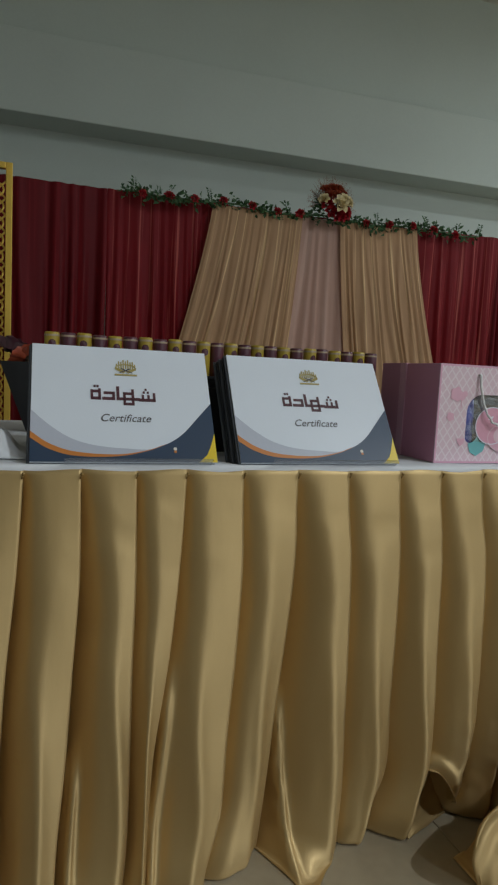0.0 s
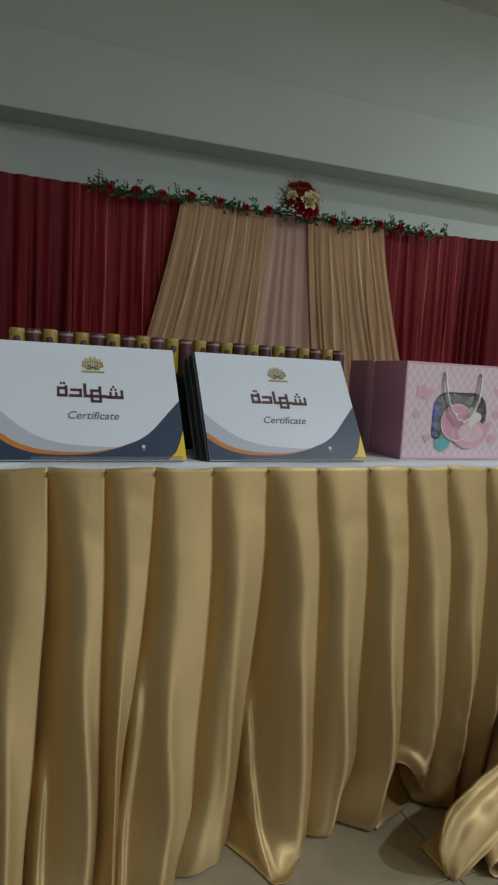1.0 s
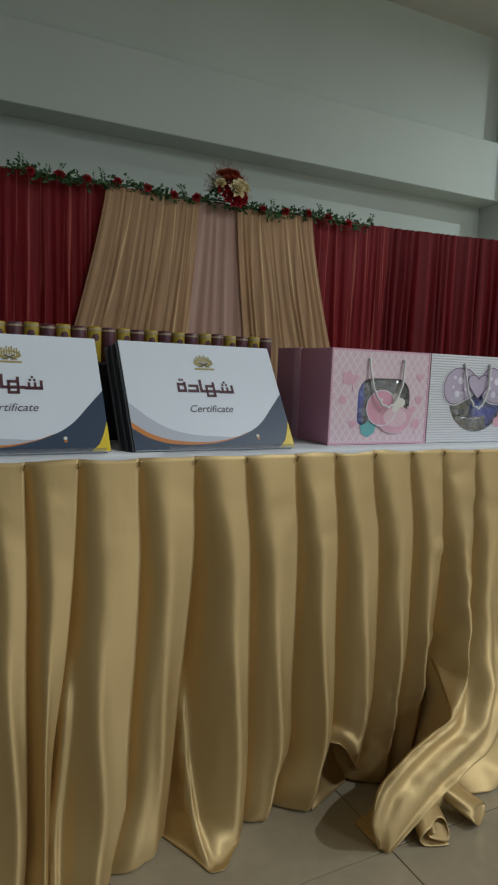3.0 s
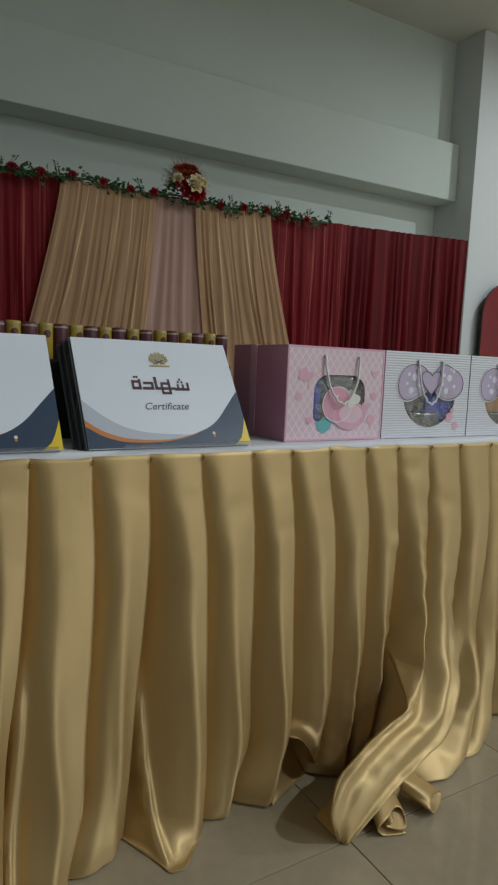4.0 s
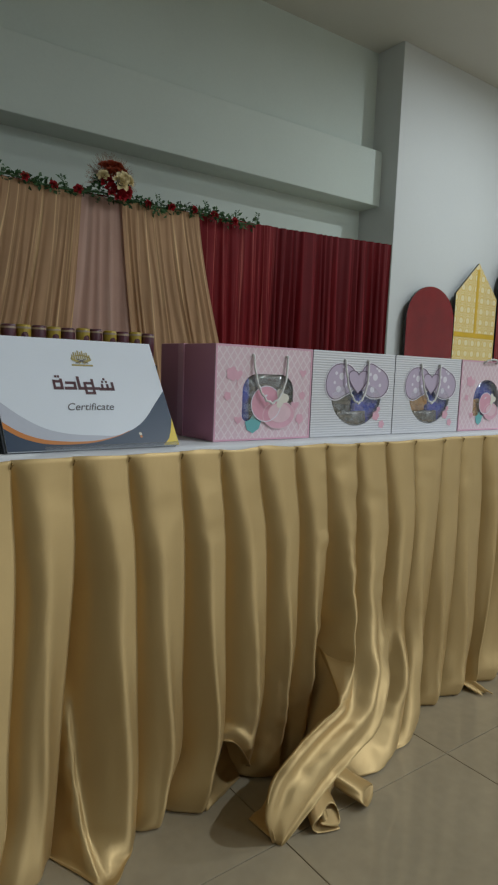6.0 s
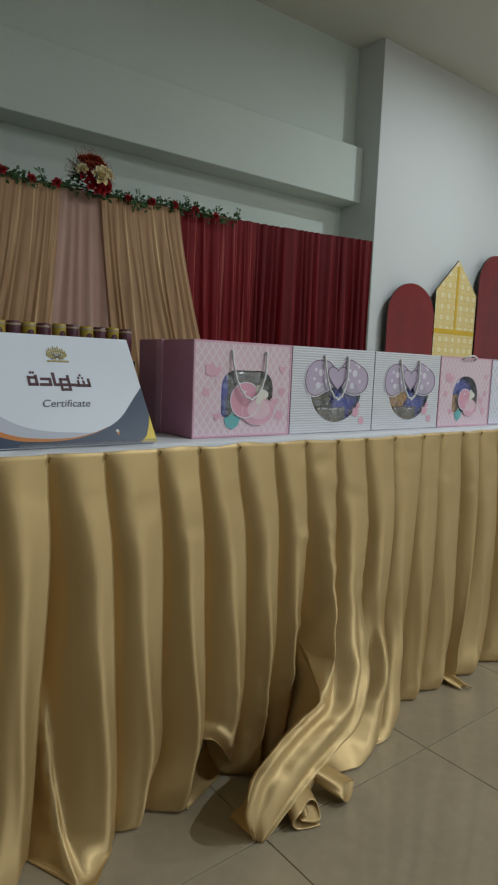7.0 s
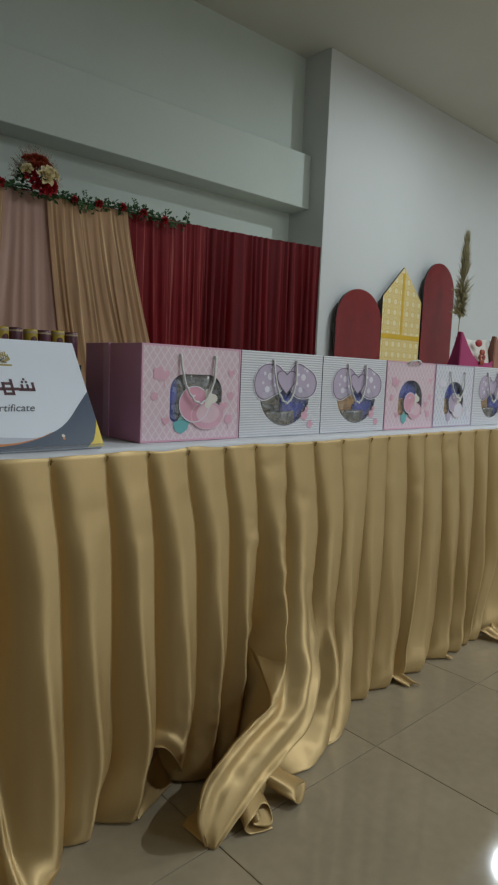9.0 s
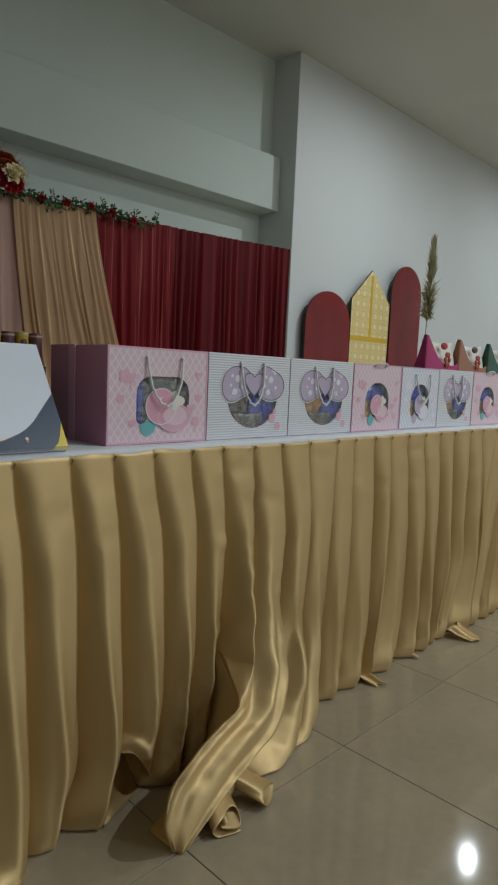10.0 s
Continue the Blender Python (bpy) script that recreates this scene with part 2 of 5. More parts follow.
M_PINK = material("pink_card", (0.60, 0.27, 0.38), 0.38, 0.04, 8, 300, 0.03)
M_PINK_EDGE = material("pale_pink_card", (0.72, 0.40, 0.52), 0.4, 0.04)
M_PINK_LAT = pattern("pink_lattice", (0.72, 0.53, 0.59), (0.79, 0.66, 0.70), "lattice", 60, width=0.09)
M_LILAC_LAT = pattern("lilac_lattice", (0.62, 0.62, 0.70), (0.78, 0.78, 0.82), "lattice", 60)
M_CORR = pattern("striped_card", (0.58, 0.58, 0.62), (0.74, 0.74, 0.77), "stripes", 190)
M_GREYCARD = material("grey_card", (0.62, 0.61, 0.65), 0.5, 0.04)
M_LILAC = material("lilac_print", (0.52, 0.43, 0.56), 0.4, 0.04)
M_DOT = material("white_dot", (0.78, 0.74, 0.82), 0.4, 0.02)
M_LINE = material("dark_outline", (0.16, 0.11, 0.16), 0.4, 0.05)
M_HOT = material("rose_pink_print", (0.72, 0.36, 0.46), 0.35, 0.06, 40)
M_SOFT = material("soft_pink_print", (0.74, 0.42, 0.52), 0.35, 0.06, 40)
M_PALE = material("pale_pink_print", (0.78, 0.55, 0.61), 0.35, 0.06, 40)
M_TEAL = material("teal_print", (0.16, 0.46, 0.48), 0.35, 0.05)
M_ROPE = material("white_rope", (0.74, 0.73, 0.72), 0.7, 0.1, 60, 900, 0.3)
M_BLUE = material("navy_packet", (0.04, 0.06, 0.36), 0.3, 0.3, 30)
M_SILVER = material("silver_packet", (0.17, 0.155, 0.145), 0.2, 0.8, 25, 120, 0.3, metal=0.5)
M_ORPACK = material("amber_packet", (0.52, 0.27, 0.10), 0.3, 0.4, 25, 120, 0.3)
M_INSIDE = material("grey_inside", (0.27, 0.25, 0.24), 0.6)
M_MAROON = material("maroon_lacquer", (0.19, 0.006, 0.008), 0.12, 0.2, 3, 7, 0.9, spec=0.55)
M_EDGE = material("black_edge", (0.02, 0.02, 0.022), 0.5)
M_YELLOW = pattern("yellow_damask", (0.66, 0.43, 0.03), (0.80, 0.72, 0.48), "damask", 7.5, 0.5)
M_YELLOW2 = material("yellow_band", (0.64, 0.40, 0.02), 0.5, 0.1)
M_GOLD = material("gold_paint", (0.72, 0.47, 0.08), 0.4, 0.15, metal=0.5)
M_PLUME = material("olive_plume", (0.25, 0.215, 0.11), 0.7, 0.3)
M_BAG_PINK = material("magenta_bag", (0.42, 0.03, 0.14), 0.45, 0.08)
M_BAG_TAN = material("tan_bag", (0.34, 0.15, 0.09), 0.45, 0.08)
M_BAG_GREEN = material("green_bag", (0.03, 0.09, 0.06), 0.45, 0.08)
M_CREAM = material("cream_flap", (0.76, 0.72, 0.64), 0.5, 0.04)
M_GLOW = glow("lamp_face", 10.0)

# ---------------------------------------------------------------- the hall
X0, X1, Y0 = -5.0, 13.0, -10.0
EDGE_X, FACE_Y, UPPER_Y, BEAM_Y, LOWER_Y = 4.93, 3.96, 4.34, 4.19, 4.50


def wall(name, *dims, mat=M_WHITE_WALL, label="plain painted hall wall", bevel=0.0):
    return tagged(part(name, box_bm(*dims), mat, bevel=bevel), label, "wall", kind="structure")


wall("wall_north", X0, EDGE_X, LOWER_Y, LOWER_Y + 0.2, 0, 2.85, mat=M_WALL, label="lower grey painted wall behind the curtain backdrop")
wall("wall_north_upper", X0, EDGE_X, UPPER_Y, LOWER_Y + 0.2, 3.385, CEIL, mat=M_WALL, label="upper grey painted wall over the long beam")
wall("wall_beam", X0, EDGE_X, BEAM_Y, LOWER_Y + 0.2, 2.79, 3.385, mat=M_WALL, label="long grey painted beam proud of the wall", bevel=0.008)
# the recess runs back a little towards the west
for ob in [o for o in scene.objects if o.name in ("wall_north", "wall_north_upper", "wall_beam")]:
    ob.matrix_world = pose(EDGE_X, BEAM_Y, 0, 0, 0, -1.3) @ pose(-EDGE_X, -BEAM_Y, 0)
wall("wall_north_right", EDGE_X, X1, FACE_Y, LOWER_Y + 0.2, 0, CEIL, label="white painted wall standing proud of the recess", bevel=0.006)
wall("wall_east", X1, X1 + 0.2, Y0, LOWER_Y + 0.2, 0, CEIL)
wall("wall_west", X0 - 0.2, X0, Y0, LOWER_Y + 0.2, 0, CEIL)
wall("wall_south", X0 - 0.2, X1 + 0.2, Y0 - 0.2, Y0, 0, CEIL)
tagged(part("ceiling", box_bm(X0 - 0.2, X1 + 0.2, Y0 - 0.2, LOWER_Y + 0.2, CEIL, CEIL + 0.15), M_CEIL), "plain pale grey painted ceiling", "ceiling", kind="structure")
floor = tagged(part("floor", box_bm(X0 - 0.2, X1 + 0.2, Y0 - 0.2, LOWER_Y + 0.2, -0.15, -0.003), M_GROUT), "polished beige square floor tiles with dark joints", "floor", kind="structure")


def disc_bm(r, z0, z1, n=28):
    bm = bmesh.new()
    bmesh.ops.create_cone(bm, cap_ends=True, segments=n, radius1=r, radius2=r, depth=z1 - z0, matrix=Matrix.Translation((0, 0, (z0 + z1) / 2)))
    return bm


light_proto = empty("ceiling_light", (*LAMPS[0], CEIL), "round white recessed ceiling downlight, lit, placed out of view", "ceiling light", "hall downlights")
part("rim", disc_bm(0.075, -0.02, 0.0), M_WHITE_WALL, light_proto)
part("diffuser", disc_bm(0.034, -0.028, -0.0205), M_GLOW, light_proto, "glowing round diffuser")
# fittings for the added, unseen lamps
for lx, ly in LAMPS[1:]:
    copy_thing(light_proto, pose(lx, ly, CEIL))

# ---------------------------------------------------------------- curtain backdrop
ROD_Z = 2.06
ROD = [(-2.6, 3.35), (-0.9, 3.35), (-0.2, 3.35), (1.2, 3.31), (2.53, 3.25), (3.3, 3.12), (3.86, 3.0)]


def rod_y(x):
    return line_table(ROD, x)


def curtain_bm(top, bottom, z_top, folds, depth, proud, seed, z_end=0.0, lean=0.4):
    """A gathered sheet: top and bottom are its ranges in x; the folds wander a little and open downwards."""
    rng = random.Random(seed)
    n = folds * 8
    ph = [rng.uniform(-0.9, 0.9) for _ in range(folds + 2)]
    am = [rng.uniform(0.45, 1.25) for _ in range(folds + 2)]
    rows = []
    for j in range(25):
        v = j / 24
        row = []
        for i in range(n + 1):
            u = i / n
            k = u * folds + 1.1 * noise.noise((u * folds * 0.45, seed, lean * v)) * min(1, 6 * u, 6 * (1 - u))
            k = min(max(k, 0.0), folds - 0.001)
            a, b = int(k), min(int(k) + 1, folds + 1)
            f = k - int(k)
            wob = ph[a] * (1 - f) + ph[b] * f
            amp = am[a] * (1 - f) + am[b] * f
            xt, xb = top[0] + (top[1] - top[0]) * u, bottom[0] + (bottom[1] - bottom[0]) * u
            curve = v ** 1.25
            x = xt + (xb - xt) * curve + 0.012 * math.sin(5 * v + 9 * wob) * v
            d = depth * amp * (0.25 + 0.75 * min(1.0, 2.5 * v))
            y = rod_y(x) - proud - d * math.sin(math.tau * (k + 0.35 * wob + 0.12 * v * wob)) - 0.35 * d * math.sin(math.tau * 2.3 * k + 4 * wob)
            row.append((x, y, z_top + (z_end - z_top) * v + (0.001 * math.sin(math.tau * k) if j == 0 else 0)))
        rows.append(row)
    return grid_bm(rows)


def curtain(name, mat, label, folds, *dims, **more):
    """A hanging panel with its run of cloth noted for the material."""
    ob = part(name, curtain_bm(dims[0], dims[1], dims[2], folds, *dims[3:], **more), mat, backdrop, label, True)
    me, n = ob.data, folds * 8 + 1
    wide = max(abs(dims[0][1] - dims[0][0]), 0.3)
    uv = me.uv_layers.new(name="hang")
    for loop in me.loops:
        i = loop.vertex_index
        u, v = (i % n) / (n - 1) * wide, (i // n) / 24
        uv.data[loop.index].uv = (u + 0.16 * v * noise.noise((u * 5, more["lean"] * 7, 0)) if "lean" in more else u, v)
    return ob


backdrop = empty("curtain_backdrop", (0, 0, 0), "deep red and beige gathered curtain backdrop on a metal frame", "backdrop")
part("rod", tube_bm([(x, rod_y(x) + 0.03, ROD_Z - 0.02) for x in (-2.4, -0.9, -0.2, 1.2, 2.53, 3.3, 3.82)], 0.016, 10), M_STEEL, backdrop, "grey steel rod", True)
for px in (-2.4, 1.2, 3.8):
    part("upright", tube_bm([(px, rod_y(px) + 0.06, 0.012), (px, rod_y(px) + 0.06, ROD_Z - 0.02)], 0.02, 10), M_STEEL, backdrop, "", True)
    part("foot_plate", box_bm(px - 0.2, px + 0.2, rod_y(px) - 0.1, rod_y(px) + 0.3, 0, 0.012), M_STEEL, backdrop)
for k, (a, b, folds, mat, proud, dep) in enumerate(((-2.5, -0.28, 17, M_RED, 0.0, 0.034), (-0.28, 0.55, 10, M_RED2, 0.012, 0.02), (1.9, 2.68, 9, M_RED2, 0.012, 0.02), (2.66, 3.84, 15, M_RED, 0.0, 0.034), (0.5, 1.95, 12, M_RED, -0.02, 0.02))):
    curtain("red_panel", mat, "deep red gathered voile panel", folds, (a, b), (a, b), ROD_Z, dep, proud, 11 + k, 0.01)
curtain("beige_panel", M_TAN, "beige sheer panel pulled aside", 13, (0.40, 1.04), (-0.14, 0.86), ROD_Z - 0.03, 0.009, 0.075, 31, 0.01, lean=1.6)
curtain("beige_panel", M_TAN, "beige sheer panel pulled aside", 13, (1.32, 1.93), (1.56, 2.48), ROD_Z - 0.03, 0.009, 0.075, 37, 0.01, lean=1.6)
curtain("rose_panel", M_ROSE, "dusty rose satin middle panel", 5, (0.99, 1.40), (0.70, 1.72), ROD_Z - 0.03, 0.014, 0.052, 41, 0.01, lean=0.8)

# ---------------------------------------------------------------- the long table
TOP = 0.762
TX0, TX1, TY1 = -1.95, 3.3, 0.78
table = empty("long_table", (0, 0, 0), "long folding banquet table hidden under white cloth and gold skirt", "table")
part("tabletop", box_bm(TX0 + 0.01, TX1 - 0.01, 0.006, TY1, TOP - 0.035, TOP - 0.005), M_GREYCARD, table, bevel=0.004)
for lx in (TX0 + 0.15, 0.7, TX1 - 0.15):
    for ly in (0.2, TY1 - 0.08):
        part("leg", tube_bm([(lx, ly, 0), (lx, ly, TOP - 0.03)], 0.015, 8), M_STEEL, table, "", True)

rows = []
for j, (yy, zz) in enumerate(((-0.004, TOP - 0.02), (-0.0045, TOP - 0.010), (-0.004, TOP - 0.002), (0.0, TOP + 0.001), (0.03, TOP), (0.2, TOP), (0.5, TOP), (TY1, TOP), (TY1 + 0.008, TOP - 0.01), (TY1 + 0.01, TOP - 0.3))):
    rows.append([(TX0 + (TX1 - TX0) * i / 180, yy + 0.0012 * math.sin(i * 1.7) * (zz < TOP), zz + (0.0012 * noise.noise((i * 0.4, j * 2.0, 0)) if j in (3, 4) else 0)) for i in range(181)])
cloth = tagged(part("tablecloth", grid_bm(rows), M_LINEN, smooth=True), "smooth white tablecloth over the long table", "tablecloth")

# skirt: each fold's pin, then how far its edge drifts in x down to the floor, where the edge meets the floor in y, and where its ridge lies
DROPS = (0.745, 0.60, 0.45, 0.30, 0.15, 0.03)
FOLDS = [
    (-0.775, (0.0, -0.01, -0.02, -0.025, -0.03, -0.03), 0.00, 0.55), (-0.682, (0.0, -0.008, -0.021, -0.029, -0.034, -0.034), 0.00, 0.70),
    (-0.603, (0.0, 0.002, -0.005, -0.012, -0.023, -0.027), -0.01, 0.55), (-0.523, (0.0, 0.005, 0.005, 0.007, 0.008, 0.004), 0.00, 0.75),
    (-0.448, (0.0, -0.003, -0.012, -0.028, -0.033, -0.032), 0.00, 0.60), (-0.357, (0.0, 0.009, 0.009, 0.005, 0.003, -0.016), 0.01, 0.52),
    (-0.265, (0.0, 0.012, 0.013, 0.012, 0.012, 0.012), 0.075, 0.66), (-0.174, (0.0, 0.023, 0.039, 0.053, 0.067, 0.072), 0.05, 0.78),
    (-0.077, (0.0, 0.024, 0.041, 0.057, 0.074, 0.050), 0.07, 0.62), (0.004, (0.0, 0.028, 0.047, 0.068, 0.082, 0.064), 0.05, 0.66)]
FOLDS += [
    (0.090, (0.0, 0.037, 0.063, 0.086, 0.099, 0.094), 0.06, 0.70), (0.178, (0.0, 0.034, 0.057, 0.077, 0.080, 0.073), 0.06, 0.72),
    (0.258, (0.0, 0.032, 0.053, 0.062, 0.063, 0.059), 0.06, 0.70), (0.348, (0.0, 0.02, 0.03, 0.03, 0.0, 0.0), 0.06, 0.66),
    (0.436, (0.0, 0.03, 0.05, 0.05, 0.0, 0.0), 0.04, 0.60), (0.532, (0.0, 0.020, 0.039, 0.061, 0.072, 0.073), 0.02, 0.62),
    (0.639, (0.0, 0.020, 0.042, 0.068, 0.091, 0.105), 0.06, 0.50), (0.711, (0.0, 0.031, 0.062, 0.093, 0.121, 0.132), 0.06, 0.48)]
FOLDS += [
    (0.799, (0.0, 0.040, 0.081, 0.117, 0.147, 0.160), 0.06, 0.46), (0.880, (0.0, 0.042, 0.083, 0.100, 0.102, 0.102), 0.06, 0.84),
    (0.965, (0.0, 0.050, 0.102, 0.145, 0.178, 0.188), 0.06, 0.46), (1.058, (0.0, 0.054, 0.110, 0.155, 0.195, 0.205), 0.06, 0.52),
    (1.147, (0.0, 0.052, 0.105, 0.150, 0.190, 0.190), 0.06, 0.44), (1.238, (0.0, 0.049, 0.100, 0.140, 0.142, 0.140), 0.06, 0.80),
    (1.349, (0.0, 0.042, 0.086, 0.125, 0.110, 0.105), 0.06, 0.80), (1.435, (0.0, 0.060, 0.120, 0.170, 0.200, 0.210), 0.05, 0.66)]
GAPING = (0.880, 1.058, 1.238, 1.349, 1.435)
rng = random.Random(5)
while FOLDS[0][0] > TX0 + 0.1:
    low = rng.uniform(-0.03, 0.02)
    FOLDS.insert(0, (FOLDS[0][0] - rng.uniform(0.08, 0.1), (0.0, 0.2 * low, 0.45 * low, 0.7 * low, 0.9 * low, low), 0.02, rng.uniform(0.5, 0.7)))
while FOLDS[-1][0] < TX1 - 0.12:
    low = rng.uniform(0.02, 0.08)
    FOLDS.append((FOLDS[-1][0] + rng.uniform(0.09, 0.11), (0.0, 0.2 * low, 0.45 * low, 0.7 * low, 0.9 * low, low), 0.05, rng.uniform(0.45, 0.6)))
SK_TOP = TOP - 0.006
ROWS_N = 110
LEN = len(FOLDS)
DEEP = [rng.uniform(0.85, 1.15) * (1.0 if f[0] < 0.6 or f[0] in GAPING else 0.7) for f in FOLDS]


def curve_through(table):
    """A smooth curve through the rows of a table."""
    def f(u):
        u = min(max(u, table[0][0]), table[-1][0] - 1e-9)
        i = max(k for k in range(len(table) - 1) if table[k][0] <= u)
        (x0, y0), (x1, y1), (x2, y2), (x3, y3) = (table[max(0, min(len(table) - 1, i + k))] for k in (-1, 0, 1, 2))
        t = (u - x1) / (x2 - x1)
        m1 = (y2 - y0) / (x2 - x0) * (x2 - x1)
        m2 = (y3 - y1) / (x3 - x1) * (x2 - x1)
        return (2 * t ** 3 - 3 * t ** 2 + 1) * y1 + (t ** 3 - 2 * t ** 2 + t) * m1 + (3 * t ** 2 - 2 * t ** 3) * y2 + (t ** 3 - t ** 2) * m2
    return f


EDGES = [curve_through([(-0.05, f[1][5])] + [(z, dx) for z, dx in zip(DROPS[::-1], f[1][::-1])] + [(0.9, 0.0)]) for f in FOLDS]
# two folds that are swept sideways onto the floor, and one drawn after them: v, x, y, z of the fold's edge
SWEPT = {
    0.348: ((0, 0.348, 0, 0.756), (0.25, 0.381, 0, 0.57), (0.5, 0.388, -0.012, 0.40), (0.6, 0.366, -0.03, 0.31), (0.7, 0.315, -0.055, 0.228), (0.8, 0.190, -0.070, 0.188), (0.88, 0.102, -0.080, 0.142), (0.95, 0.080, -0.085, 0.080), (1, 0.112, -0.072, 0.004)),
    0.436: ((0, 0.436, 0, 0.756), (0.25, 0.482, 0, 0.57), (0.5, 0.492, -0.01, 0.38), (0.6, 0.488, -0.03, 0.27), (0.7, 0.425, -0.07, 0.16), (0.8, 0.318, -0.088, 0.118), (0.88, 0.226, -0.096, 0.080), (0.95, 0.162, -0.094, 0.038), (1, 0.120, -0.088, 0.003)),
    0.532: ((0, 0.532, 0, 0.756), (0.25, 0.575, 0, 0.57), (0.5, 0.594, 0.006, 0.375), (0.6, 0.610, 0.022, 0.275), (0.7, 0.616, 0.018, 0.18), (0.8, 0.602, 0.012, 0.088), (0.88, 0.580, 0.0, 0.035), (0.95, 0.555, -0.015, 0.012), (1, 0.535, -0.022, 0.004))}
SWEEP = {k: [curve_through([(r[0], r[c]) for r in t]) for c in (1, 2, 3)] for k, t in SWEPT.items()}
# slack that stands up as a thin second ridge low in a fold: pin of the fold, x at half height and at the hem
SLACK = {-0.357: (-0.452, -0.478, 0.50), -0.174: (-0.252, -0.205, 0.42), -0.523: (-0.598, -0.612, 0.36)}


def fold_edge(i, v):
    """Where the edge of fold i runs at v of its length: x, y, z, how far it is swept."""
    f = FOLDS[i]
    if f[0] in SWEEP:
        fx, fy, fz = SWEEP[f[0]]
        swept = smooth01((v - 0.5) / 0.25)
        z = fz(v)
        kink = 0.006 * noise.noise((z * 21, i * 3.1, 0.4)) * smooth01((0.72 - z) / 0.1) * smooth01((z - 0.12) / 0.1) * (f[0] < 0.5)
        return fx(v) + kink, -0.026 - 0.6 * kink + fy(v) + 0.043 * (1 - z / SK_TOP) * (1 - swept), z, swept * (0.3 if f[0] == 0.532 else 1.0)
    z = SK_TOP * (1 - min(1.0, v / 0.965)) + 0.003
    fall = 1 - z / SK_TOP
    y = -0.029 + (f[2] + 0.029) * max(0.0, fall) ** 1.2
    return f[0] + EDGES[i](z), y, z, 0.0


def fold_depth(i, fall):
    i = min(i, LEN - 1)
    return (0.003 + 0.145 * min(1.0, fall / 0.30) ** 0.75) * DEEP[i] * (1 - 0.40 * smooth01((fall - 0.75) / 0.25))


